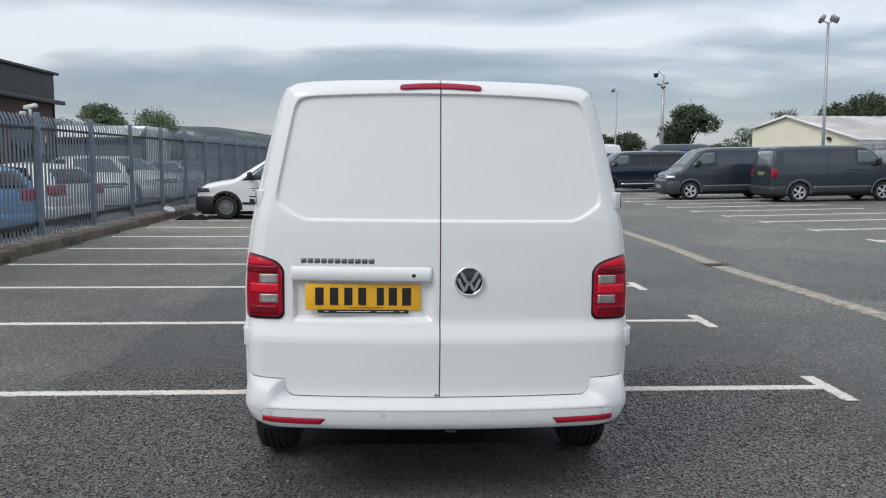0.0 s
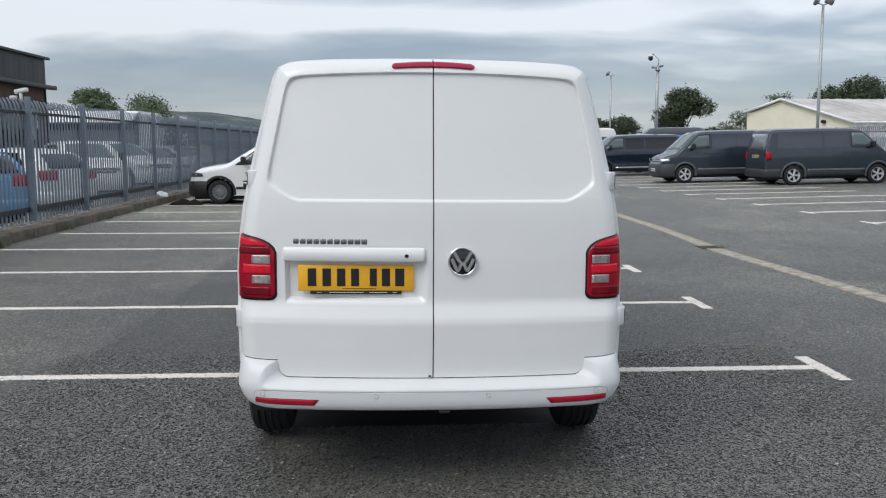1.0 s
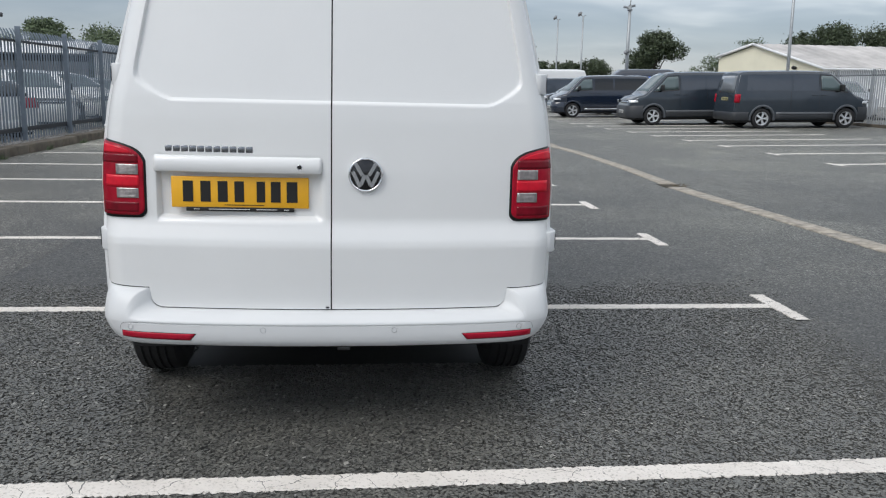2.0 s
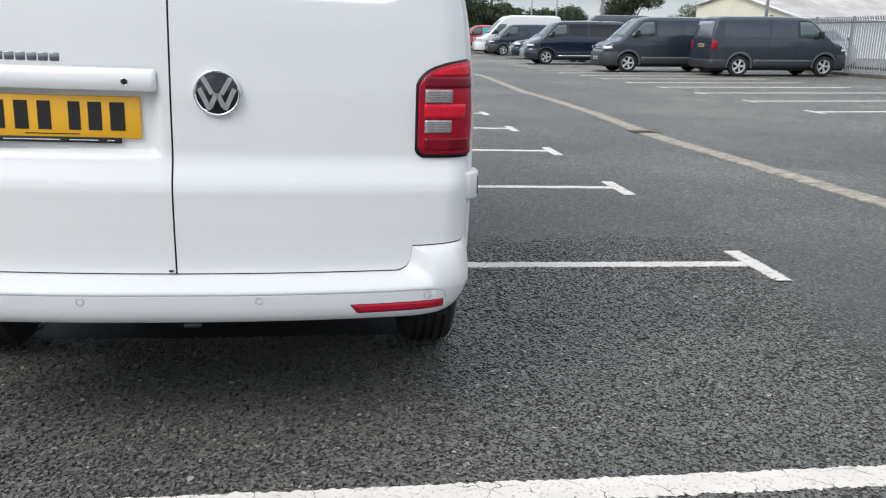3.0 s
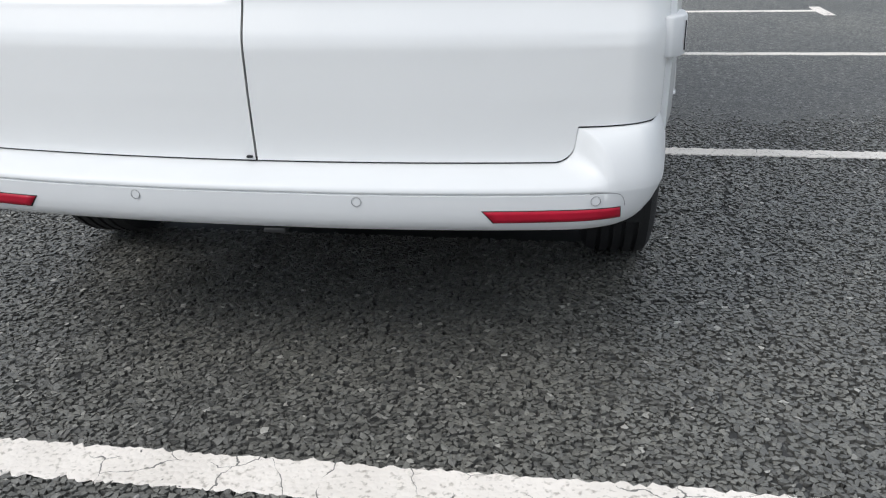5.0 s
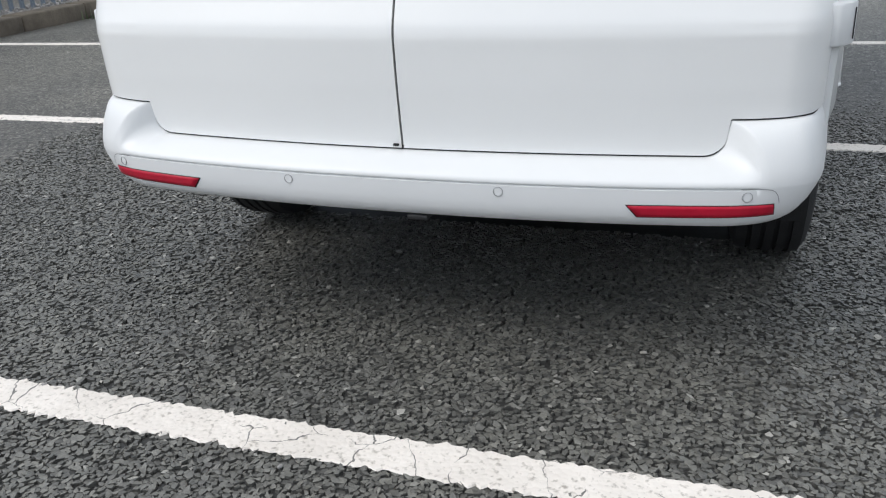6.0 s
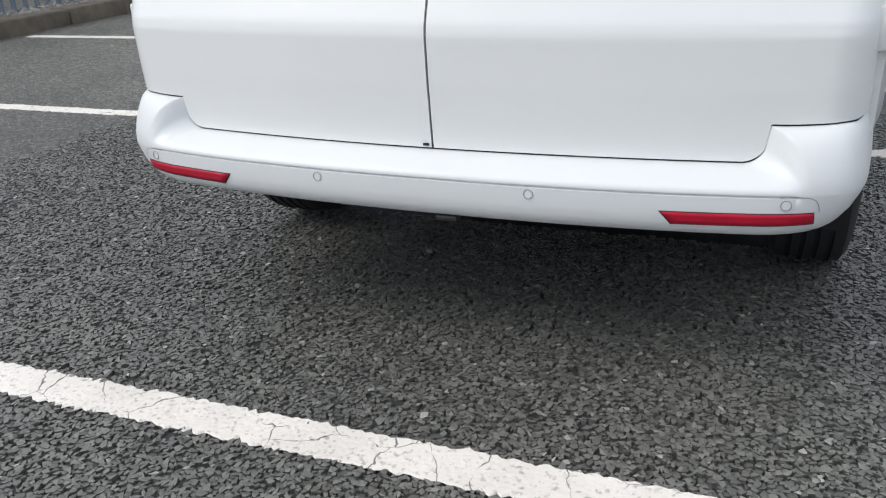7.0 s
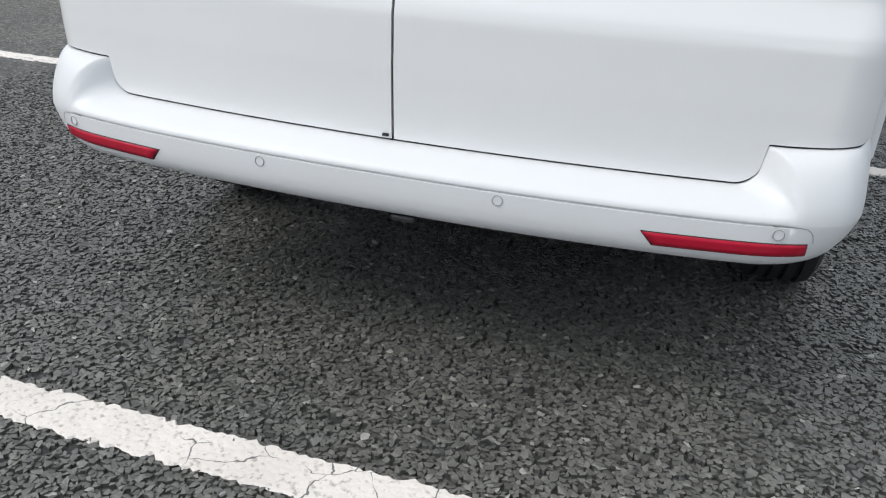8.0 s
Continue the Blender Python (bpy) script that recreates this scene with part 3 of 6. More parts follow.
def make_wheel_meshes(radius, rim, spokes, width=0.2, grooves=True):
    """Tyre, rim and hub, turning about x, with the outer face towards +x."""
    w = width / 2
    prof = [(-w * 0.72, rim), (-w * 0.95, rim + 0.02), (-w, (rim + radius) / 2), (-w * 0.93, radius - 0.03), (-w * 0.8, radius - 0.008)]
    if grooves:
        for g in (-0.48, -0.16, 0.16, 0.48):
            prof += [(w * (g - 0.06), radius), (w * (g - 0.05), radius - 0.009), (w * (g + 0.05), radius - 0.009), (w * (g + 0.06), radius)]
    prof += [(w * 0.8, radius - 0.008), (w * 0.93, radius - 0.03), (w, (rim + radius) / 2), (w * 0.95, rim + 0.02), (w * 0.72, rim)]
    tyre = lathe(bmesh.new(), prof, segments=44)
    bmesh.ops.recalc_face_normals(tyre, faces=tyre.faces)
    r = bmesh.new()
    lathe(r, [(w * 0.2, rim - 0.01), (w * 0.7, rim + 0.004), (w * 0.82, rim + 0.004), (w * 0.80, rim - 0.012), (w * 0.3, rim - 0.03)], segments=36)
    for k in range(spokes):
        a = 2 * math.pi * k / spokes
        for da in ((-0.5, 0.5) if spokes <= 6 else (0,)):
            t = a + da * 0.24
            c, sn = math.cos(t), math.sin(t)
            d, e = Vector((0, c, sn)), Vector((0, -sn, c))
            wi, wo = 0.014, 0.019 if spokes <= 6 else 0.024
            quad = []
            for rr, ww, xx in ((0.03, wi, w * 0.72), (rim - 0.008, wo, w * 0.66)):
                for sg in (-1, 1):
                    quad.append(d * rr + e * ww * sg + Vector((xx, 0, 0)))
            lowq = [q + Vector((-0.035, 0, 0)) for q in quad]
            v = [r.verts.new(q) for q in (quad[0], quad[1], quad[3], quad[2], lowq[0], lowq[1], lowq[3], lowq[2])]
            for f in ((0, 1, 2, 3), (0, 4, 5, 1), (1, 5, 6, 2), (2, 6, 7, 3), (3, 7, 4, 0)):
                r.faces.new([v[i] for i in f])
    lathe(r, [(w * 0.4, 0.055), (w * 0.72, 0.055), (w * 0.78, 0.045), (w * 0.78, 0.001)], segments=20)
    bmesh.ops.recalc_face_normals(r, faces=r.faces)
    hub = lathe(bmesh.new(), [(-w * 0.7, 0.001), (-w * 0.7, rim), (w * 0.1, rim - 0.005), (w * 0.1, 0.13), (w * 0.18, 0.12), (w * 0.18, 0.001)], segments=32)
    bmesh.ops.recalc_face_normals(hub, faces=hub.faces)
    out = []
    for nm, b, mt in (("tyre", tyre, RUBBER), ("rim", r, ALLOY if spokes != 12 else STEEL_RIM), ("wheel", hub, UNDER)):
        me = bpy.data.meshes.new(nm)
        b.to_mesh(me)
        b.free()
        me.materials.append(mt)
        me.polygons.foreach_set("use_smooth", [True] * len(me.polygons))
        me.set_sharp_from_angle(angle=radians(38))
        out.append(me)
    return out


WHEELS = {
    "van": make_wheel_meshes(0.34, 0.225, 5, 0.215),
    "tall": make_wheel_meshes(0.36, 0.215, 12, 0.225, False),
    "small": make_wheel_meshes(0.315, 0.185, 12, 0.195, False),
    "car": make_wheel_meshes(0.305, 0.205, 7, 0.19, False),
    "suv": make_wheel_meshes(0.35, 0.235, 5, 0.215, False),
}


def add_wheels(root, s, kind, inset=0.015):
    tyre, rim, hub = WHEELS[kind]
    half = 0.1
    for a in s["axles"]:
        x = side_at(s, a, 0.6) - half - inset
        for sign in (-1, 1):
            w = share("wheel", hub, root, pose(sign * x, a, s["wheel"], 0, 0, 0 if sign > 0 else 180))
            share("tyre", tyre, w, Matrix())
            share("rim", rim, w, Matrix())


def add_arches(root, s, mat, lip=0.035, proud=0.012, rear_low=0.0):
    for a in s["axles"]:
        for sign in (-1, 1):
            bm = bmesh.new()
            rows = []
            for k in range(29):
                t = math.pi * (-0.06 + 1.12 * k / 28)
                row = []
                for rr, o in ((s["arch"] + lip + 0.02, 0.0), (s["arch"] + lip, proud), (s["arch"] - 0.012, proud), (s["arch"] - 0.02, -0.01), (s["arch"] - 0.02, -0.22)):
                    y, z = a + rr * math.cos(t), max(s["sill"] - 0.02, s["wheel"] + rr * math.sin(t))
                    if rear_low and a == s["axles"][0] and y < a:
                        z = max(z, rear_low)
                    row.append((sign * (side_at(s, min(max(y, 0.05), s["length"] - 0.1), z) + o), y, z))
                rows.append(row)
            sheet(bm, rows)
            bmesh.ops.recalc_face_normals(bm, faces=bm.faces)
            part("wheel_arch", bm, mat, root)
            bm = bmesh.new()
            w = side_at(s, a, 0.6)
            rows = [[(sign * xx, a + (s["arch"] + 0.005) * math.cos(t), s["wheel"] + (s["arch"] + 0.005) * math.sin(t)) for xx in (w - 0.05, w - 0.36)] for t in (math.pi * (-0.1 + 1.2 * k / 20) for k in range(21))]
            sheet(bm, rows)
            inner = [bm.verts.new(r[1]) for r in rows]
            bm.faces.new(inner)
            part("wheel_well", bm, UNDER, root)


def plate_bars(root, at, mat, bars, width=0.50, height=0.108):
    """A number plate with plain bars for its characters."""
    pl = part("number_plate", boxed(-width / 2, width / 2, -0.006, 0.006, -height / 2, height / 2, 0.004), mat, root, at=at)
    bm = bmesh.new()
    for x0, x1 in bars:
        box(bm, x0, x1, -0.0078, -0.005, -0.036, 0.036)
    part("marking", bm, PLATE_BLACK, pl, "row of plain black bars", smooth=False)
    return pl


BARS = [(-0.205 + 0.056 * k, -0.205 + 0.056 * k + 0.04) for k in range(4)] + [(0.055 + 0.056 * k, 0.095 + 0.056 * k) for k in range(3)]


def vehicle(name, s, kind, paint, at, label, category, glass=GLASS, trim=None, rear_detail=True, panel_mat=None, group="", plates=True, bumper=None):
    """A parked vehicle with its tail at y = 0 and its nose towards +y."""
    root = thing(name, at, label, category, group)
    trim = trim or BLACK_PLASTIC
    sharp(part("body", shell(s), paint, root), 40)
    L, W = s["length"], lerp_table(s["plan"], s["length"] * 0.5)
    part("underbody", boxed(-W + 0.16, W - 0.16, 0.12, L - 0.15, s["sill"] - 0.10, s["sill"] + 0.12, 0.03), UNDER, root)
    add_arches(root, s, GREY_ARCH if bumper else paint if kind in ("van", "tall") else trim)
    add_wheels(root, s, kind)
    (y0, x0), (y1, x1) = s["screen"]
    rows = [[(x, y + 0.006, roof_at(s, x, y) + 0.008) for x in np.linspace(-w, w, 9)] for y, w in ((y0 + (y1 - y0) * k / 6, x0 + (x1 - x0) * k / 6) for k in range(7))]
    part("windscreen", skirted(bmesh.new(), rows, (0, -0.01, -0.02)), CAB_GLASS, root)
    for sign in (-1, 1):
        mid = [sum(q[k] for q in s["cab"]) / 4 for k in (0, 1)]
        pane = sharp(part("side_window", side_patch(s, s["cab"], sign, 0.005), GLOSS_BLACK, root), 30)
        part("pane", side_patch(s, [(mid[0] + (y - mid[0]) * 0.90, mid[1] + (z - mid[1]) * 0.86) for y, z in s["cab"]], sign, 0.009), CAB_GLASS, pane)
        for c in s["panels"]:
            sharp(part("side_panel" if panel_mat else "side_window", side_patch(s, c, sign, 0.005 if panel_mat else 0.006), panel_mat or glass, root), 30)
        yl, za, zb = s["lamp"]
        rows = []
        for k in range(7):
            y = yl + (s["nose"] - 0.02 - yl) * k / 6
            xs = side_at(s, y, (za + zb) / 2)
            rows.append([(sign * (xs + 0.012 - 0.10 * v * (k / 6)), y + 0.01 + 0.03 * v, za + (zb - za) * v * (0.6 + 0.4 * (k / 6)) + 0.02 * (1 - k / 6)) for v in (0, 0.33, 0.66, 1)])
        part("headlight", skirted(bmesh.new(), rows, (-sign * 0.03, -0.02, 0)), DARK_LENS if kind == "small" else HEADLIGHT, root)
        z0, z1 = s["tail"]
        rows = []
        inner = 0.06 if bumper else 0.16 if kind in ("van", "tall", "small") else 0.34
        for k in range(5):
            z = z0 + (z1 - z0) * k / 4
            yb = back_y(s, z)
            w = side_at(s, max(yb, 0.06), z)
            rows.append([(sign * (w - inner), yb - 0.014, z), (sign * (w - 0.04), yb - 0.022, z), (sign * (w + 0.018), yb - 0.008, z), (sign * (side_at(s, yb + 0.06, z) + 0.024), yb + 0.06, z), (sign * (side_at(s, yb + 0.15, z) + 0.010), yb + 0.15, z)])
        part("tail_light", skirted(bmesh.new(), rows, (-sign * 0.03, 0.03, 0)), RED_LENS, root)
        ym, zm = s["mirror"]
        xm = side_at(s, ym, zm)
        bm = boxed(-0.11, 0.11, -0.06, 0.05, -0.02, 0.2, 0.035, 3)
        tube(bm, [(-sign * 0.2, 0.02, -0.02), (0, 0, 0.04)], 0.03, 6)
        part("mirror", bm, trim, root, at=pose(sign * (xm + 0.13), ym, zm))
        for yh, zh in s["handles"]:
            xh = side_at(s, yh, zh)
            part("door_handle", boxed(xh - 0.01, xh + 0.035, yh - 0.1, yh + 0.1, zh - 0.018, zh + 0.018, 0.012) if sign > 0 else boxed(-xh - 0.035, -xh + 0.01, yh - 0.1, yh + 0.1, zh - 0.018, zh + 0.018, 0.012), trim if kind != "van" else paint, root)
        if s["moulding"]:
            a0, a1 = s["axles"][0] + s["arch"] + 0.06, s["axles"][1] - s["arch"] - 0.06
            z = s["moulding"]
            part("side_moulding", side_patch(s, [(a0, z - 0.03), (a1, z - 0.03), (a1, z + 0.03), (a0, z + 0.03)], sign, 0.018, 10, 3), LEDGE_SHEEN if bumper else paint if kind != "small" else trim, root)
            if bumper:
                part("sill", side_patch(s, [(a0, s["sill"] + 0.02), (a1, s["sill"] + 0.02), (a1, z - 0.034), (a0, z - 0.034)], sign, 0.010, 10, 3), GREY_BUMPER, root)
            # door gaps
            for yd in (s["cab"][0][0] - 0.035, s["cab"][0][0] - 1.05):
                if yd > s["axles"][0] + s["arch"]:
                    rows = [[(sign * (side_at(s, yd + d, z) + 0.003), yd + d, z) for d in (-0.004, 0.004)] for z in np.linspace(s["sill"] + 0.05, s["top"][-8][1] - 0.2, 9)]
                    part("door_gap", skirted(bmesh.new(), rows, (-sign * 0.01, 0, 0)), SEAL, root)
    # nose: grille, lower bumper intake, plate
    zl = s["lamp"][1]
    part("grille", front_patch(s, [(-0.52, zl - 0.02), (0.52, zl - 0.02), (0.50, zl + 0.12), (-0.50, zl + 0.12)]), GLOSS_BLACK, root)
    bm = front_patch(s, [(-0.50, zl + 0.03), (0.50, zl + 0.03), (0.50, zl + 0.05), (-0.50, zl + 0.05)], 0.016)
    part("grille_bar", bm, CHROME, root)
    bm = bmesh.new()
    ys = [L - 0.52, L - 0.42, L - 0.34, L - 0.26, L - 0.2, L - 0.14, L - 0.09, L - 0.05, L - 0.02]
    way = [(lerp_table(s["plan"], y) + 0.014, y + 0.012) for y in ys] + [(lerp_table(s["plan"], L) * f, L + 0.03) for f in (1.0, 0.66, 0.33)]
    way = way + [(0.0, L + 0.034)] + [(-x, y) for x, y in way[::-1]]
    rows = [[(x * 0.97, y - 0.04, s["sill"] - 0.04), (x, y, s["sill"] + 0.05), (x, y + 0.004, s["sill"] + 0.16), (x, y, zl - 0.13), (x * 0.985, y - 0.03, zl - 0.10)] for x, y in way]
    sheet(bm, rows)
    bmesh.ops.recalc_face_normals(bm, faces=bm.faces)
    part("front_bumper", bm, trim if kind == "small" else bumper or paint, root)
    if plates:
        plate_bars(root, pose(0, L + 0.036, s["sill"] + 0.20, 0, 0, 180), PLATE_WHITE, BARS)
    if rear_detail:
        za, zb, w = s["rear_glass"]
        part("rear_window", back_patch(s, [(-w - 0.06, za), (w + 0.06, za), (w, zb), (-w, zb)]), REAR_GLASS if bumper else glass, root)
        zp = za - 0.22
        if plates:
            plate_bars(root, pose(0, back_y(s, zp) - 0.02, zp), PLATE_PALE, BARS)
        bm = bmesh.new()
        ys = [0.5, 0.4, 0.3, 0.22, 0.15, 0.1, 0.06, 0.03]
        way = [(lerp_table(s["plan"], y) + 0.014, y - 0.012) for y in ys] + [(lerp_table(s["plan"], 0) * f, -0.03 - 0.02 * (1 - f)) for f in (1.0, 0.66, 0.33)]
        way = way + [(0.0, -0.055)] + [(-x, y) for x, y in way[::-1]]
        rows = [[(x * 0.97, y + 0.04, s["sill"] - 0.02), (x, y, s["sill"] + 0.05), (x, y, s["sill"] + 0.2), (x * 0.99, y + 0.02, s["sill"] + 0.25), (x * 0.97, y + 0.06, s["sill"] + 0.27)] for x, y in way]
        sheet(bm, rows)
        bmesh.ops.recalc_face_normals(bm, faces=bm.faces)
        part("rear_bumper", bm, bumper or paint, root)
    return root


# ---- the white van ----
DOOR_W = [(0.40, 0.870), (0.57, 0.879), (0.69, 0.880), (0.85, 0.884), (0.99, 0.886), (1.08, 0.881), (1.18, 0.870), (1.285, 0.856), (1.42, 0.829), (1.55, 0.801), (1.68, 0.771), (1.81, 0.739), (1.86, 0.727), (1.885, 0.720), (1.905, 0.710), (1.92, 0.696), (1.935, 0.668), (1.945, 0.61), (1.953, 0.45), (1.958, 0.16)]
DOOR_P = [(0.40, -0.002), (0.52, -0.003), (0.58, -0.008), (0.66, -0.014), (0.765, -0.017), (0.790, -0.013), (0.850, 0.010), (0.872, 0.014), (1.05, 0.017), (1.25, 0.027), (1.33, 0.034), (1.95, 0.136)]
BOW = 0.10


def door_y(x, z, plain=False):
    """How far ahead of the tail the skin of the back doors lies."""
    a = abs(x)
    w = lerp_table(DOOR_W, z)
    y = lerp_table(DOOR_P, z) + BOW * a * a
    # rounded outer edge and roof edge
    zt = lerp_table([(0, 1.960), (0.16, 1.958), (0.45, 1.953), (0.61, 1.945), (0.668, 1.935), (0.696, 1.92), (0.710, 1.905), (0.720, 1.885)], a)
    d = min(w - a, (zt - z) if a < 0.720 else 9)
    rad = 0.085
    if d < rad:
        d = max(d, 0.0)
        y += rad - math.sqrt(max(0.0, rad * rad - (rad - d) ** 2))
    if plain:
        return y
    # sunk panel in the upper half
    e = lerp_table([(1.33, 0.757), (1.39, 0.746), (1.815, 0.662), (1.9, 0.645)], z)
    bottom = 1.322 + 0.065 * smooth01(0.60, 0.76, a)
    ds = [e - a, z - bottom, 1.885 - 0.018 * (a / 0.6) ** 2 - z]
    k = 0.022
    soft = -k * math.log(sum(math.exp(-q / k) for q in ds)) if min(ds) > -0.2 else -1
    y += 0.015 * smooth01(-0.007, 0.003, soft)
    # recess round the number plate, on the left door
    if x < 0:
        q = min(x + 0.662, -0.040 - x, z - 0.868, 1.10 - z)
        y += 0.027 * smooth01(-0.006, 0.014, q)
    return y


def door_foot(a):
    """Height of the doors' lower edge."""
    r = 0.045
    d = min(max(a - 0.648, 0.0), r)
    e = min(max(a - 0.842, 0.0), 0.0355) / 0.036      # rounded outer corner
    return 0.519 + (r - math.sqrt(r * r - d * d)) + 0.034 * smooth01(0.690, 0.697, a) + 0.006 * smooth01(0.72, 0.86, a) + 0.036 * (1 - math.sqrt(1 - e * e))


def step_height(a, g):
    """Height of the bumper's step; g runs from 0 at the doors to 1 at its outer edge, and its inner wall splays outwards."""
    b = a - 0.005 - 0.076 * g
    r = 0.045
    d = min(max(b - 0.648, 0.0), r)
    return 0.519 + (r - math.sqrt(r * r - d * d)) + 0.034 * smooth01(0.690, 0.697 + 0.018 * g, b) + 0.006 * smooth01(0.72, 0.86, a)


def door_leaf(sign):
    bm = bmesh.new()
    zs = list(np.arange(0.44, 1.30, 0.011)) + list(np.arange(1.30, 1.40, 0.006)) + list(np.arange(1.40, 1.84, 0.016)) + list(np.arange(1.84, 1.895, 0.0028)) + list(np.arange(1.895, 1.9575, 0.0032))
    us = np.concatenate([np.linspace(0, 0.60, 40)[:-1], np.linspace(0.60, 0.72, 10)[:-1], np.linspace(0.72, 0.80, 34)[:-1], np.linspace(0.80, 0.88, 8)[:-1], np.linspace(0.88, 0.925, 26)[:-1], 1 - np.linspace(0.075 ** 0.5, 0, 18) ** 2])
    rows = []
    for z in zs:
        w = lerp_table(DOOR_W, z)
        row = []
        for u in us:
            x = 0.0027 + u * (w - 0.0027)
            zz = z if z > 0.80 else door_foot(x) + (z - 0.44) * (0.80 - door_foot(x)) / 0.36
            x = 0.0027 + u * (lerp_table(DOOR_W, zz) - 0.0027)
            row.append((sign * x, door_y(sign * x, zz), zz))
        rows.append(row)
    vs = sheet(bm, rows)
    # folded edge along the centre gap
    foot = [bm.verts.new(v.co + Vector((0, 0.03, 0.004))) for v in vs[0]]
    for i in range(len(foot) - 1):
        bm.faces.new((vs[0][i + 1], vs[0][i], foot[i], foot[i + 1]))
    back = [bm.verts.new(r[-1].co + Vector((-sign * 0.008, 0.092, 0))) for r in vs]
    for i in range(len(vs) - 1):
        bm.faces.new((vs[i + 1][-1], vs[i][-1], back[i], back[i + 1]))
    low = [bm.verts.new(r[0].co + Vector((sign * 0.004, 0.035, 0))) for r in vs]
    for i in range(len(vs) - 1):
        bm.faces.new((vs[i][0], vs[i + 1][0], low[i + 1], low[i]))
    bmesh.ops.recalc_face_normals(bm, faces=bm.faces)
    return bm


BUMP_PATH = [(0.0, -0.092), (0.245, -0.089), (0.50, -0.071), (0.66, -0.050), (0.745, -0.034), (0.806, -0.016), (0.858, 0.014), (0.884, 0.060), (0.895, 0.13), (0.905, 0.24), (0.916, 0.38), (0.922, 0.47)]


def bumper_path():
    """Points round the back bumper, evenly spaced, from the left arch to the right one."""
    pts = [(-x, y) for x, y in BUMP_PATH[:0:-1]] + BUMP_PATH
    pts = np.array(pts)
    for _ in range(3):                       # round the corners off
        q = 0.75 * pts[:-1] + 0.25 * pts[1:]
        r = 0.25 * pts[:-1] + 0.75 * pts[1:]
        pts = np.vstack([pts[:1], np.stack([q, r], 1).reshape(-1, 2), pts[-1:]])
    seg = np.r_[0, np.cumsum(np.hypot(*np.diff(pts, axis=0).T))]
    return pts, seg


BP, BS = bumper_path()


def bumper_at(t):
    """Place and outward way at the length t along the bumper, from its middle."""
    mid = BS[-1] / 2
    p = Vector((float(np.interp(mid + t, BS, BP[:, 0])), float(np.interp(mid + t, BS, BP[:, 1]))))
    a = Vector((float(np.interp(mid + t - 0.03, BS, BP[:, 0])), float(np.interp(mid + t - 0.03, BS, BP[:, 1]))))
    b = Vector((float(np.interp(mid + t + 0.03, BS, BP[:, 0])), float(np.interp(mid + t + 0.03, BS, BP[:, 1]))))
    d = (b - a).normalized()
    return p, Vector((d.y, -d.x))


def bumper_face(t, z, off=0.0):
    """A place on the bumper's lower face."""
    p, n = bumper_at(t)
    ins = lerp_table([(0.381, 0.045), (0.387, 0.026), (0.397, 0.013), (0.412, 0.005), (0.435, 0.001), (0.5, 0.0)], z)
    # the corners draw in towards their foot
    ins += smooth01(0.70, 0.96, abs(t)) * 0.050 * (max(0.0, 0.482 - z) / 0.098) ** 1.4
    q = p + n * (off - ins)
    return Vector((q.x, q.y, z))


def bumper_mesh():
    bm = bmesh.new()
    half = BS[-1] / 2
    ts = np.unique(np.concatenate([np.linspace(-half, half, 90), np.linspace(0.62, 0.88, 120), -np.linspace(0.62, 0.88, 120)]))
    depths = []
    for t in ts:
        p, n = bumper_at(t)
        deep = 0.02
        while deep < 0.11:
            q = p - n * deep
            w = lerp_table(DOOR_W, 0.60)
            if abs(q.x) <= w and q.y >= door_y(q.x, 0.53 if abs(q.x) < 0.67 else 0.62, True) + 0.003:
                break
            if q.y > 0.15 and abs(q.x) <= lerp_table(VAN["plan"], q.y + 0.09) * 0.985 - 0.003:
                break
            deep += 0.002
        depths.append(deep)
    even = np.linspace(-half, half, 400)
    smoothed = np.convolve(np.pad(np.interp(even, ts, depths), 12, "edge"), np.ones(25) / 25, "valid")
    rows = []
    for t in ts:
        p, n = bumper_at(t)
        deep = float(np.interp(t, even, smoothed))
        q = p - n * deep
        a = min(abs(q.x), 0.878)
        edge = min(door_foot(a), door_foot(a - 0.005)) - 0.0042
        round_up = edge + 0.0042 - step_height(a, 0.0)
        row = []
        # upper surface, from under the doors outwards
        for f in (1.35, 1.0, *np.linspace(0.97, 0.07, 31), 0.04):
            q = p - n * (deep * f)
            g = 1 - min(f, 1.0)
            zt = edge if f >= 1 else step_height(min(abs(q.x), 0.90), g) - 0.0042 + round_up * f
            row.append((q.x, q.y, 0.481 + (zt - 0.481) * (1 - g ** 2.0) ** 0.72))
        lip = 0.004 * (1 - smooth01(0.74, 0.78, abs(t)))
        for z, o in ((0.4785, 0.0), (0.4760, -0.25 * lip), (0.4752, -lip), (0.4726, -lip), (0.4718, 0.0), (0.455, 0.0), (0.435, 0), (0.415, 0), (0.402, 0), (0.393, 0), (0.387, 0), (0.383, 0), (0.381, -0.03)):
            q = bumper_face(t, z, o)
            row.append(tuple(q))
        rows.append(row)
    sheet(bm, rows)
    bmesh.ops.recalc_face_normals(bm, faces=bm.faces)
    return bm


def bumper_patch(corners, off, n=14, m=3):
    rows = [[bumper_face(t, z, off) for t, z in row] for row in bilinear(corners, n, m)]
    nn = bumper_at((corners[0][0] + corners[1][0]) / 2)[1]
    return skirted(bmesh.new(), rows, (-nn.x * 0.006, -nn.y * 0.006, 0))


LAMP_TOP = [(0.0, 0.080), (0.006, 0.066), (0.016, 0.051), (0.032, 0.037), (0.055, 0.025), (0.095, 0.012), (0.135, 0.004), (0.165, 0.0)]
LAMP_FOOT = [(0.0, 0.024), (0.004, 0.014), (0.010, 0.007), (0.020, 0.001), (0.03, 0.0)]


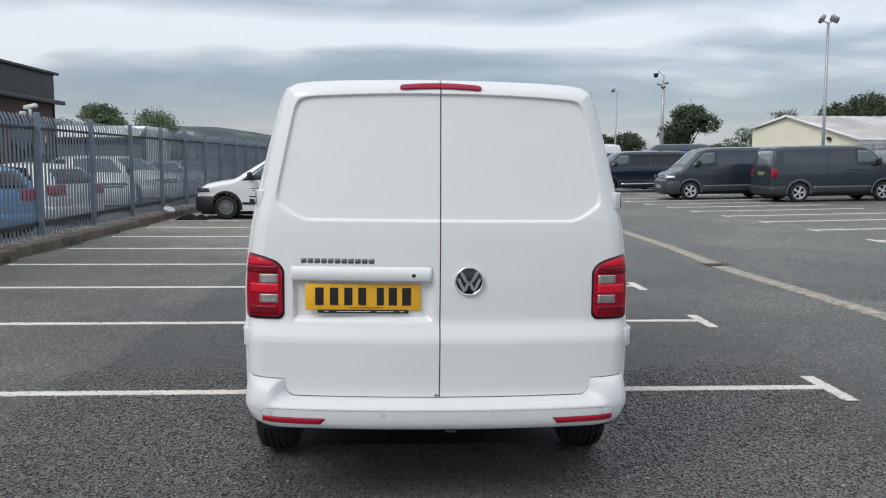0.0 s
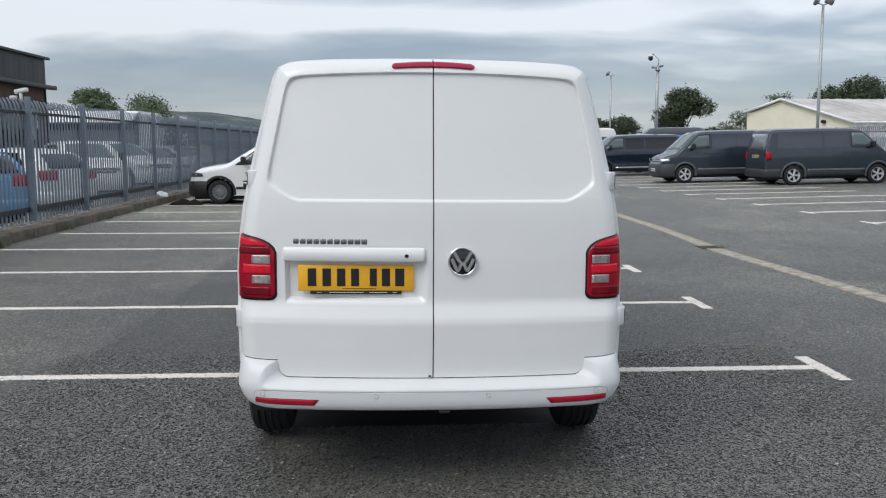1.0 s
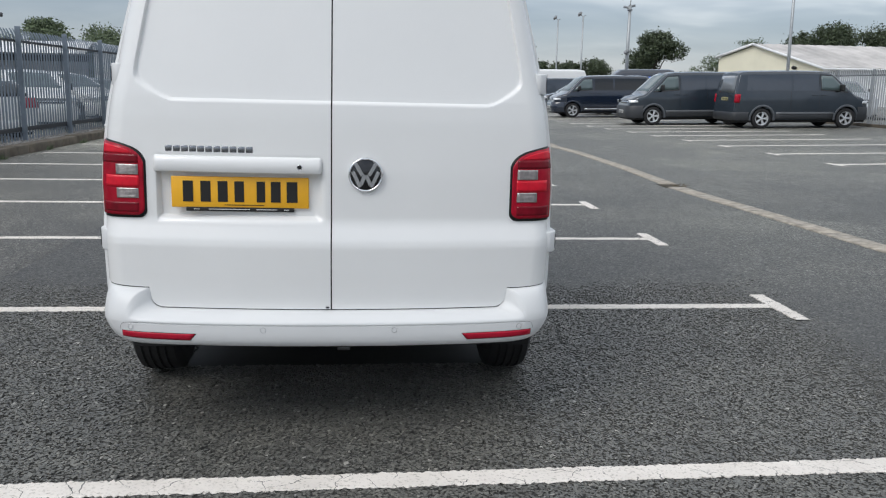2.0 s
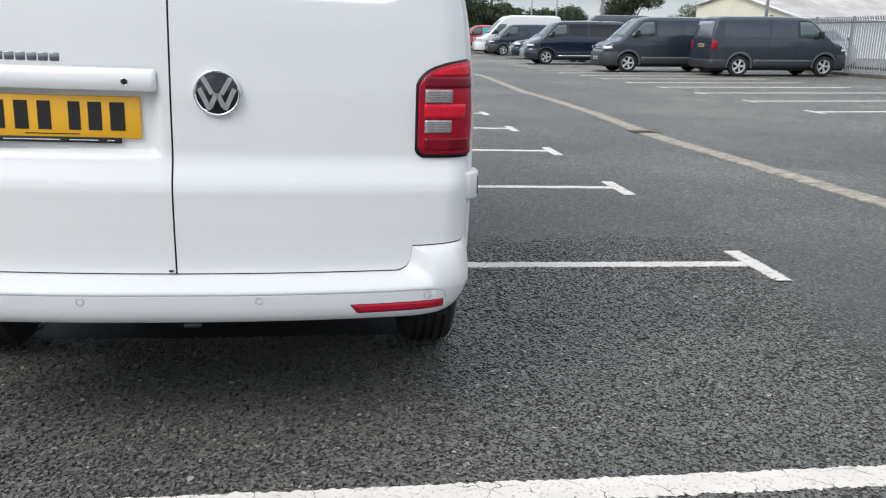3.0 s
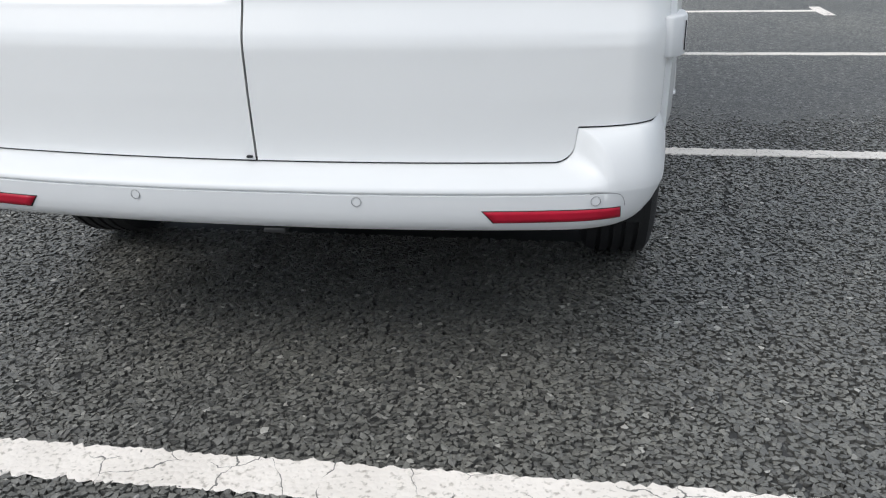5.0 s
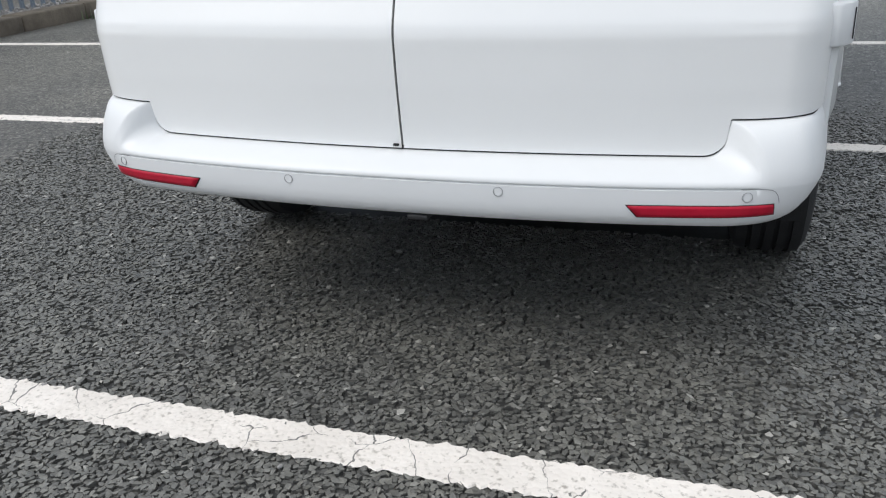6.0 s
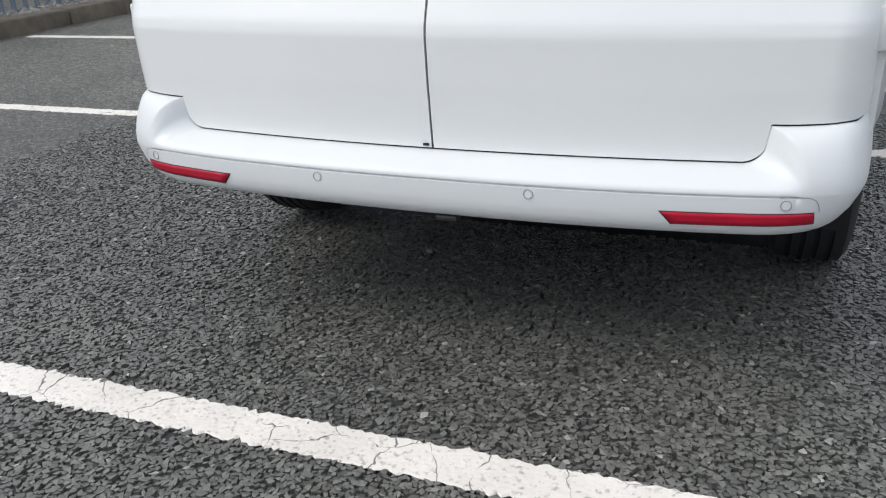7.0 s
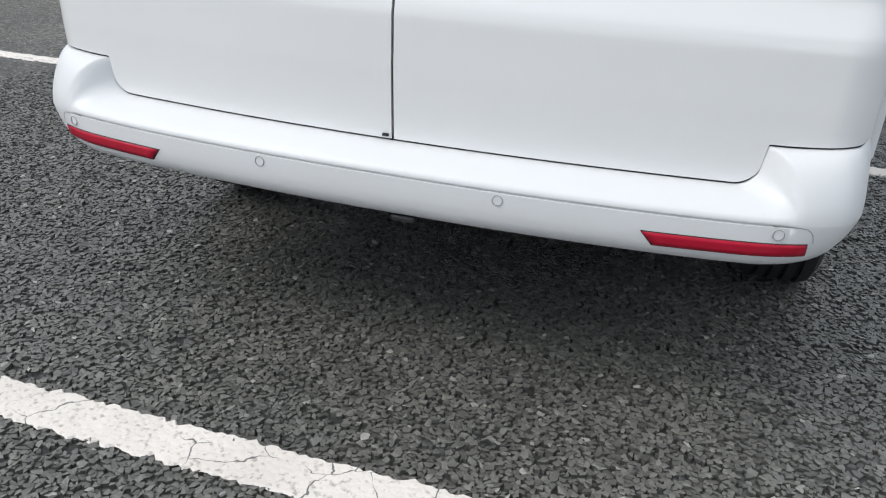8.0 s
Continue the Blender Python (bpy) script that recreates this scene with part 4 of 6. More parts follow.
def lamp_rows(sign, x0, x1, z0, z1, off, n=14, m=16, shaped=False, trim=0.0):
    """A patch over the door's outer corner that wraps round it; x beyond the edge runs on along the side."""
    rows = []
    for j in range(m + 1):
        v = j / m
        row = []
        for i in range(n + 1):
            a = x0 + (x1 - x0) * (i / n) ** (1.7 if shaped else 1.0)
            top, foot = z1, z0
            if shaped or trim:
                top -= lerp_table(LAMP_TOP, a - x0 + trim)
            if shaped:
                foot += lerp_table(LAMP_FOOT, a - x0)
            z = foot + (top - foot) * v
            w = lerp_table(DOOR_W, z)
            lim = w - 0.012
            ax = min(a, lim)
            y = door_y(sign * ax, z, True)
            over = max(0.0, a - lim)
            e = 0.004
            g = (door_y(sign * ax, z, True) - door_y(sign * (ax - e), z, True)) / e
            nrm = Vector((g, -1.0)).normalized()
            row.append((sign * (ax + nrm.x * off + over * 0.10), y + nrm.y * off + over, z))
        rows.append(row)
    return rows


def tail_lamp(root, sign):
    house = part("tail_light", skirted(bmesh.new(), lamp_rows(sign, 0.706, 0.955, 0.866, 1.163, 0.006, n=22, shaped=True), (-sign * 0.02, 0.03, 0)), LAMP_BLACK, root, "red tail light with two clear strips in a black surround")
    part("lens", skirted(bmesh.new(), lamp_rows(sign, 0.7125, 0.950, 0.8765, 1.158, 0.012, n=22, shaped=True), (-sign * 0.004, 0.008, 0)), RED_LENS, house)
    part("lens", skirted(bmesh.new(), lamp_rows(sign, 0.752, 0.925, 1.112, 1.150, 0.0135, n=10, m=4, trim=0.040), (0, 0.004, 0)), BRIGHT_RED, house, "bright red top wedge")
    part("lens", skirted(bmesh.new(), lamp_rows(sign, 0.729, 0.918, 1.076, 1.108, 0.0135, m=4), (0, 0.004, 0)), DEEP_RED, house, "darker red strip")
    part("lens", skirted(bmesh.new(), lamp_rows(sign, 0.727, 0.850, 0.984, 1.029, 0.0135, m=4), (0, 0.004, 0)), BRIGHT_RED, house, "bright red strip between the clear ones")
    part("lens", skirted(bmesh.new(), lamp_rows(sign, 0.730, 0.862, 0.889, 0.926, 0.0135, m=5), (0, 0.004, 0)), DEEP_RED, house, "darker red foot of the lens")
    for z0, z1 in ((1.032, 1.071), (0.942, 0.980)):
        clear = part("clear_strip", skirted(bmesh.new(), lamp_rows(sign, 0.729, 0.811, z0, z1, 0.0150, n=8, m=6), (0, 0.005, 0)), CLEAR_LENS, house, "clear ribbed strip")
        bm = bmesh.new()
        for k in range(7):
            z = z0 + 0.003 + k * 0.0049
            rows = lamp_rows(sign, 0.732, 0.808, z, z + 0.0018, 0.0166, n=6, m=1)
            skirted(bm, rows, (0, 0.003, 0))
        part("rib", bm, CLEAR_LENS, clear)


def flat_disc(radius, depth, segments=28):
    return lathe(bmesh.new(), [(depth, radius), (0.0015, radius), (0.0, radius - 0.0015), (0.0, 0.0001)], "y", segments)


def hero_top(y):
    """Height of the white van's roof line, y from its tail."""
    return lerp_table([(0.0, 1.960), (0.25, 1.960), (0.7, 1.972), (2.2, 1.98), (2.9, 1.965), (3.2, 1.92)], y)


def resampled(pts, n):
    pts = np.array(pts, float)
    seg = np.r_[0, np.cumsum(np.linalg.norm(np.diff(pts, axis=0), axis=1))]
    at = np.linspace(0, seg[-1], n)
    return np.stack([np.interp(at, seg, pts[:, k]) for k in range(3)], 1)


def hero_shell():
    """The white van's body ahead of its back doors."""
    bm = bmesh.new()
    rows = []
    ys = [0.20, 0.215, 0.24, 0.28, 0.33] + list(np.arange(0.38, 4.62, 0.06)) + [4.66, 4.69, 4.72, 4.75, 4.775, 4.80, 4.805]
    for y in ys:
        yv = y + 0.09
        wide = lerp_table(VAN["plan"], yv) / 0.886
        front = resampled(section(VAN, min(yv, 4.895)), 40)
        front[:, 1] = y
        rear = [(w * wide, y, z) for z, w in [(0.33, 0.86)] + DOOR_W] + [(0.0, y, 1.960)]
        rear = resampled(rear, 40)
        rear[:, 2] = np.where(rear[:, 2] > 1.2, 1.2 + (rear[:, 2] - 1.2) * (hero_top(y) - 1.2) / 0.760, rear[:, 2])
        k = smooth01(1.6, 2.9, y)
        half = rear * (1 - k) + front * k
        low = lerp_table([(0.0, 0.56), (0.50, 0.56), (0.9, 0.40), (1.3, 0.31), (5, 0.31)], y)
        half[:, 2] = np.maximum(half[:, 2], low)
        pts = []
        for x, yy, z in half:
            if y < 1.2:
                w = lerp_table(DOOR_W, z)
                s0 = lerp_table(DOOR_P, min(z, 1.95)) + BOW * min(x, w) ** 2 + 0.085 - 0.006
                yy = s0 + (y - 0.20) * (1.2 - s0) / 1.0
            pts.append((x, yy, z))
        rows.append([(-x, yy, z) for x, yy, z in pts] + [p for p in pts[-2::-1]])
    rows.insert(0, [(x * 0.95, y + 0.002, z - 0.03 * smooth01(1.7, 1.95, z)) for x, y, z in rows[0]])   # jamb behind the doors' edges
    vs = sheet(bm, rows)
    bm.faces.new(vs[-1][::-1])
    gone = []
    for f in bm.faces:
        q = f.calc_center_median()
        if len(f.verts) == 4 and abs(q.x) > 0.5 and any((q.y - a + 0.09) ** 2 + (q.z - VAN["wheel"]) ** 2 < VAN["arch"] ** 2 for a in VAN["axles"]):
            gone.append(f)
    bmesh.ops.delete(bm, geom=gone, context="FACES")
    bmesh.ops.recalc_face_normals(bm, faces=bm.faces)
    return bm


def white_van():
    s = dict(VAN)
    root = thing("van", pose(-0.005, TAIL - 0.0035, 0.002, 0, 0.34, 0.15), "clean white panel van with closed back doors and red tail lights", "van")
    sharp(part("body", hero_shell(), WHITE, root, "smooth white painted van body"), 40)
    # chassis below
    bm = boxed(-0.66, 0.66, 0.06, 4.6, 0.40, 0.55, 0.02)
    box(bm, -0.52, 0.52, 1.3, 3.2, 0.28, 0.42, 0.03)
    tube(bm, [(-0.75, 0.90, 0.33), (0.75, 0.90, 0.33)], 0.05, 10)
    part("underbody", bm, UNDER, root)
    part("silencer", lathe(bmesh.new(), [(-0.16, 0.001), (-0.16, 0.10), (-0.13, 0.115), (0.20, 0.115), (0.23, 0.10), (0.23, 0.001)], "x", 24, (0.44, 0.40, 0.42)), UNDER, root)
    # out of sight; added to deepen the shade under the tail
    spare = lathe(bmesh.new(), [(0.33, 0.001), (0.33, 0.20), (0.32, 0.30), (0.35, 0.335), (0.43, 0.335), (0.46, 0.30), (0.46, 0.001)], "z", 36, (-0.16, 0.50, 0))
    bmesh.ops.recalc_face_normals(spare, faces=spare.faces)
    part("spare_wheel", spare, UNDER, root, "dark spare wheel slung below the floor")
    tyre, rim, hub = WHEELS["van"]
    for a in s["axles"]:
        for sign in (-1, 1):
            w = share("wheel", hub, root, pose(sign * 0.826, a - 0.12, s["wheel"], 0, 0, 0 if sign > 0 else 180))
            share("tyre", tyre, w, Matrix())
            share("rim", rim, w, Matrix())
    moved = dict(s, top=[(y - 0.09, z) for y, z in s["top"]], plan=[(y - 0.09, w) for y, w in s["plan"]], axles=tuple(a - 0.09 for a in s["axles"]), length=s["length"] - 0.09)
    add_arches(root, moved, WHITE, rear_low=0.58)
    (y0, x0), (y1, x1) = s["screen"]
    rows = [[(x, y - 0.084, roof_at(s, x, y) + 0.008) for x in np.linspace(-w, w, 9)] for y, w in ((y0 + (y1 - y0) * k / 6, x0 + (x1 - x0) * k / 6) for k in range(7))]
    part("windscreen", skirted(bmesh.new(), rows, (0, -0.01, -0.02)), CAB_GLASS, root)
    for sign in (-1, 1):
        part("side_window", side_patch(moved, [(y - 0.09, z) for y, z in s["cab"]], sign), CAB_GLASS, root)
        bm = boxed(-0.11, 0.11, -0.06, 0.05, -0.02, 0.2, 0.035, 3)
        tube(bm, [(-sign * 0.2, 0.02, -0.02), (0, 0, 0.04)], 0.03, 6)
        xm = side_at(s, 3.72, 1.28)
        part("mirror", bm, BLACK_PLASTIC, root, at=pose(sign * (xm + 0.02), 3.62, 1.28))
    # doors
    doors = {}
    for sign in (-1, 1):
        doors[sign] = sharp(part("back_door", door_leaf(sign), WHITE, root, "closed white back door with a sunken upper panel"), 50)
    bm = bmesh.new()
    rows = [[(x, door_y(0.01, z) + 0.026, z) for x in (-0.012, 0.012)] for z in np.linspace(0.46, 1.95, 40)]
    skirted(bm, rows, (0, 0.02, 0))
    part("door_seal", bm, SEAL, root)
    for sign in (-1, 1):
        tail_lamp(root, sign)
    # dark strip standing for the shade in the gap between doors and bumper
    bm = bmesh.new()
    for sign in (-1, 1):
        rows = []
        for a in np.concatenate([np.linspace(0, 0.65, 30), np.linspace(0.655, 0.715, 50), np.linspace(0.72, 0.84, 12), np.linspace(0.845, 0.873, 12)]):
            z = door_foot(a)
            y = door_y(sign * a, z + 0.002, True)
            rows.append([(sign * a, y + 0.004, z - 0.007), (sign * a, y + 0.004, z + 0.006)])
        sheet(bm, rows)
    part("bumper_gap_shade", bm, SEAL, root)
    # brake light over both doors
    for sign in (-1, 1):
        rows = []
        for v, o in ((-1, 0.006), (-0.82, -0.008), (-0.4, -0.011), (0.4, -0.011), (0.82, -0.008), (1, 0.006)):
            row = []
            for x in np.concatenate([np.linspace(0.0012, 0.168, 12), 0.168 + 0.018 * np.sin(np.linspace(0.2, 1.5708, 7))]):
                e = min(1.0, (0.1865 - x) / 0.0185)                        # rounded ends
                z = 1.926 - 0.008 * (x / 0.18) ** 2 + v * 0.0150 * math.sqrt(max(0.03, 1 - (1 - e) ** 2))
                row.append((sign * x, door_y(sign * x, min(z, 1.935), True) + o, z))
            rows.append(row)
        part("brake_light", skirted(bmesh.new(), rows, (0, 0.03, 0)), BRAKE_RED, root, "long red high-level brake light")
    # handle strip above the plate
    rows = []
    for z, o in ((1.047, 0.004), (1.0475, -0.014), (1.051, -0.018), (1.085, -0.017), (1.100, -0.013), (1.107, -0.007), (1.110, 0.004)):
        row = []
        for x in np.concatenate([-0.674 + 0.03 * np.linspace(0, 1, 8)[:-1] ** 2, np.linspace(-0.644, -0.067, 18), -0.037 - 0.03 * np.linspace(1, 0, 8)[1:] ** 2]):
            e = min(1.0, (x + 0.675) / 0.011, (-0.036 - x) / 0.011)        # rounded ends
            f = 0.66 + 0.34 * math.sqrt(1 - (1 - e) ** 2)
            row.append((x, door_y(0.3, min(z, 1.1), True) + BOW * (x * x - 0.09) + o + 0.012 * (1 - e) ** 2, 1.0785 + (z - 1.0785) * f))
        rows.append(row)
    grip = part("handle_strip", skirted(bmesh.new(), rows, (0, 0.03, 0)), WHITE, root, "white handle strip with a round lock")
    part("lock", flat_disc(0.0085, 0.01), SEAL, grip, "small dark round lock", at=pose(-0.120, door_y(-0.12, 1.073, True) - 0.0185, 1.073))
    lathe_ring = lathe(bmesh.new(), [(0.004, 0.0085), (-0.002, 0.0088), (-0.002, 0.0105), (0.004, 0.0108)], "y", 24)
    part("lock_ring", lathe_ring, CHROME, grip, at=pose(-0.120, door_y(-0.12, 1.073, True) - 0.0175, 1.073))
    # number plate with plain bars
    yp = door_y(-0.347, 0.97) - 0.012
    pl = part("number_plate", boxed(-0.26, 0.26, -0.004, 0.006, -0.0595, 0.0595, 0.003), PLATE_YELLOW, root, "yellow number plate with black bars", at=pose(-0.3475, yp, 0.9705, 0, 0, -1.5))
    for x0, x1 in [(-0.216, -0.178), (-0.150, -0.112), (-0.085, -0.048), (-0.022, 0.014), (0.062, 0.094), (0.116, 0.153), (0.176, 0.217)]:
        part("marking", boxed(x0, x1, -0.0056, -0.003, -0.037, 0.043), PLATE_BLACK, pl, "plain black bar", smooth=False)
    strip = part("dealer_strip", boxed(-0.205, 0.205, -0.0062, -0.002, -0.0735, -0.0575, 0.001), PLATE_BLACK, pl, "narrow black strip with tiny pale bars")
    bm = bmesh.new()
    for x0, x1 in ((-0.175, -0.155), (-0.12, 0.035), (0.06, 0.14), (0.165, 0.185)):
        box(bm, x0, x1, -0.0068, -0.0055, -0.0668, -0.0642)
    part("marking", bm, PLATE_WHITE, strip, smooth=False)
    part("marking", boxed(-0.06, 0.09, -0.0052, -0.003, -0.0500, -0.0475), PLATE_BLACK, pl, smooth=False)
    # chrome bars in the place of the model name
    for k in range(11):
        x = -0.628 + 0.0305 * k
        part("badge_bar", boxed(x, x + 0.0265, -0.003, 0.006, -0.0118, 0.0118, 0.0025), DARK_CHROME, root, "small chrome bar", at=pose(0, door_y(x, 1.134) - 0.001, 1.1345))
    # round badge
    badge = part("badge", flat_disc(0.058, 0.008, 40), GLOSS_BLACK, root, "round chrome-ringed badge on the back door", at=pose(0.1305, door_y(0.13, 1.048) - 0.008, 1.048) @ Matrix.Scale(1.07, 4))
    part("badge_ring", lathe(bmesh.new(), [(0.008, 0.0625), (0.0, 0.0628), (-0.005, 0.060), (-0.005, 0.0565), (0.001, 0.0535)], "y", 48), BADGE_SILVER, badge)
    for xa, za, xb, zb in ((-0.036, 0.040, -0.012, -0.002), (0.036, 0.040, 0.012, -0.002), (-0.046, 0.012, -0.020, -0.044), (0.046, 0.012, 0.020, -0.044), (-0.017, -0.036, -0.002, 0.000), (0.017, -0.036, 0.002, 0.000)):
        bm = bmesh.new()
        d = Vector((xb - xa, 0, zb - za))
        e = Vector((d.z, 0, -d.x)).normalized() * 0.0064
        top = [Vector((xa, -0.004, za)) - e, Vector((xa, -0.004, za)) + e, Vector((xb, -0.004, zb)) + e, Vector((xb, -0.004, zb)) - e]
        v = [bm.verts.new(q) for q in top] + [bm.verts.new(q + Vector((0, 0.005, 0))) for q in top]
        for f in ((0, 1, 2, 3), (0, 4, 5, 1), (1, 5, 6, 2), (2, 6, 7, 3), (3, 7, 4, 0)):
            bm.faces.new([v[i] for i in f])
        bmesh.ops.recalc_face_normals(bm, faces=bm.faces)
        part("badge_bar", bm, BADGE_SILVER, badge, smooth=False)
    # hinges, wrapped round the doors' outer corners
    plan = [(-0.028, -0.062), (-0.004, -0.064), (0.018, -0.042), (0.031, -0.010), (0.032, 0.062), (-0.006, 0.062), (-0.028, -0.030)]
    for sign in (-1, 1):
        for z0, z1, x, y in ((0.729, 0.814, 0.889, 0.170), (1.366, 1.447, 0.829, 0.200)):
            bm = bmesh.new()
            ring = [bm.verts.new((sign * a, b, z0)) for a, b in plan]
            face = bm.faces.new(ring)
            top = bmesh.ops.extrude_face_region(bm, geom=[face])
            bmesh.ops.translate(bm, vec=(0, 0, z1 - z0), verts=[g for g in top["geom"] if isinstance(g, bmesh.types.BMVert)])
            bmesh.ops.recalc_face_normals(bm, faces=bm.faces)
            bmesh.ops.bevel(bm, geom=list(bm.edges), offset=0.006, segments=2, affect="EDGES", profile=0.5)
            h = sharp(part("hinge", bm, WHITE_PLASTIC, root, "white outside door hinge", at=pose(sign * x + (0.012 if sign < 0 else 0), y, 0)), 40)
            part("slot", boxed(-0.0012, 0.0012, -0.0012, 0.0012, z0 + 0.012, z1 - 0.012, 0.0006), SEAL, h, at=pose(sign * 0.0262, -0.0275, 0, 0, 0, sign * 65))
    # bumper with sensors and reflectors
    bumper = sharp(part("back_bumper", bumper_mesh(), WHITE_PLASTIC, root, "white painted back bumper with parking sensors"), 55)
    for t in (-0.766, -0.256, 0.245, 0.748):
        c = bumper_face(t, 0.458)
        n = bumper_at(t)[1]
        m = Matrix.Translation(c) @ pose(0, 0, 0, 0, 0, math.degrees(math.atan2(n.x, -n.y)))
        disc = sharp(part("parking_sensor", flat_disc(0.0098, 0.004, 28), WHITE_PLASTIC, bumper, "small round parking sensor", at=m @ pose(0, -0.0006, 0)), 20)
        part("sensor_ring", lathe(bmesh.new(), [(0.001, 0.0099), (-0.0012, 0.0100), (-0.0012, 0.0105), (0.001, 0.0106)], "y", 32), RING, disc)
    for sign in (-1, 1):
        part("reflector_rim", bumper_patch([(sign * 0.5335, 0.4112), (sign * 0.8105, 0.4142), (sign * 0.8045, 0.4418), (sign * 0.5095, 0.4398)], 0.0012), SEAL, bumper, "thin dark rim round the reflector")
        part("reflector", bumper_patch([(sign * 0.536, 0.413), (sign * 0.808, 0.416), (sign * 0.802, 0.440), (sign * 0.514, 0.438)], 0.003), REFLECTOR, bumper, "narrow red reflector")
        # the groove bends down to the reflector at its end
        bm = bmesh.new()
        way = [(0.735, 0.4739), (0.770, 0.4739), (0.785, 0.4732), (0.795, 0.4712), (0.802, 0.4672), (0.807, 0.4610), (0.811, 0.4520), (0.814, 0.4420)]
        # grey strip laid on the surface for the groove's shadow line
        sheet(bm, [[bumper_face(sign * t, z, 0.0006), bumper_face(sign * (t + e), z + f, 0.0006)] for (t, z), (e, f) in zip(way, ((0, 0.0016), (0.0002, 0.0016), (0.0005, 0.0015), (0.0010, 0.0012), (0.0014, 0.0008), (0.0016, 0.0004), (0.0016, 0.0002), (0.0012, 0.0)))])
        part("groove", bm, RING, bumper)
    bm = boxed(-0.025, 0.025, -0.02, 0.02, 0.372, 0.384, 0.003)
    part("clip", bm, BLACK_PLASTIC, bumper, at=pose(0.05, -0.05, 0))
    part("latch", boxed(-0.009, 0.004, -0.006, 0.01, -0.004, 0.001, 0.001), SEAL, root, "small black latch below the doors", at=pose(-0.012, door_y(0, 0.53) + 0.0, 0.528))
    return root


white_van()


# ---- ground, lines, kerbs ----
PATCH = (-2.75, 3.2, 2.9, 7.1)                 # coarse asphalt with its stones standing free


def rise(x):
    """Height of the ground, which climbs gently beyond the drain channel."""
    return 0.02 * min(max(0.0, x - 5.0), 17.0)


def ground():
    bm = bmesh.new()
    x0, x1, y0, y1 = PATCH
    xs, ys = (-1500, x0, x1, 5.0, 22.0, 1500), (-1500, y0, y1, 1500)
    grid = [[bm.verts.new((x, y, rise(x))) for y in ys] for x in xs]
    for i in range(len(xs) - 1):
        for k in range(len(ys) - 1):
            if (i, k) != (1, 1):
                bm.faces.new((grid[i][k], grid[i + 1][k], grid[i + 1][k + 1], grid[i][k + 1]))
    outer = [grid[1][1], grid[2][1], grid[2][2], grid[1][2]]
    inner = [bm.verts.new(q) for q in ((x0 + 0.4, y0 + 0.45, -0.007), (x1 - 0.9, y0 + 0.45, -0.007), (x1 - 0.9, y1 - 0.9, -0.007), (x0 + 0.4, y1 - 0.9, -0.007))]
    for k in range(4):
        n = (k + 1) % 4
        bm.faces.new((outer[k], outer[n], inner[n], inner[k]))
    bm.faces.new(inner).material_index = 1     # bitumen below the stones
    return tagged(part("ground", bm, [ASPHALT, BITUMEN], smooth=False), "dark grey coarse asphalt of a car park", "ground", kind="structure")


ground()
rng = random.Random(5)


def ragged_bar(bm, x0, x1, y0, y1, step=0.02, wobble=0.003, lift=0.004, slope=0.0):
    """A painted bar along x with uneven long edges, or along y when that is longer."""
    along_x = (x1 - x0) >= (y1 - y0)
    a0, a1, b0, b1 = (x0, x1, y0, y1) if along_x else (y0, y1, x0, x1)
    n = max(2, int((a1 - a0) / step))
    rows = []
    for i in range(n + 1):
        a = a0 + (a1 - a0) * i / n
        lo, hi = b0 + a * slope + rng.gauss(0, wobble), b1 + a * slope + rng.gauss(0, wobble)
        pts = [(lo, 0.0), (lo + 0.004, lift), (hi - 0.004, lift), (hi, 0.0)]
        rows.append([(a, b, z + rise(a)) if along_x else (b, a, z + rise(b)) for b, z in pts])
    sheet(bm, rows)


def bay_line(x0, x1, y, tee=None, near=False, half=0.05, slope=0.0):
    bm = bmesh.new()
    step, wob = (0.012, 0.0045) if near else (0.10, 0.004)
    ragged_bar(bm, x0, x1, y - half, y + half, step, wob, slope=slope)
    if tee is not None:
        ragged_bar(bm, tee, tee + 0.10, y - 0.36, y + 0.28, step, wob, 0.0052)
    bmesh.ops.recalc_face_normals(bm, faces=bm.faces)
    return tagged(part("bay_line", bm, LINE, smooth=False), "worn white painted parking bay line on the asphalt", "bay line", "parking bay lines", "structure")


NEAR_LINE = 3.760                              # the painted line behind the van, laid slightly askew
bay_line(-6.0, 2.80, NEAR_LINE, 2.80, True, 0.056, 0.012)
bay_line(-6.0, 2.80, 6.141, 2.80, True, 0.05, -0.004)
LEFT_Y = (-3.6, -1.15, 1.29, 8.61, 10.92, 13.2, 15.45, 17.75, 20.05, 22.2, 24.6, 27.0)
for y in LEFT_Y:
    bay_line(-6.0, 2.80, y, 2.80, near=2 < y < 7)
for x, y in ((9.0, 11.2), (9.0, 13.6), (9.0, 16.05), (9.0, 18.5), (8.95, 20.95), (8.85, 23.1), (8.7, 25.2), (8.6, 27.2), (8.45, 29.2), (8.3, 31.2), (8.2, 33.3), (8.1, 35.4), (8.0, 37.5), (8.0, 39.7), (8.0, 41.9), (8.0, 44.1)):
    bay_line(x, x + 5.2, y, x - 0.07, half=0.074)


DRAIN = [(-6.0, 5.58), (12.6, 4.65), (13.2, 4.69), (15.8, 4.82), (19.5, 4.84), (21.4, 4.72), (22.2, 4.76), (24.0, 4.86), (28.0, 5.03), (33.0, 4.82), (37.0, 4.70)]


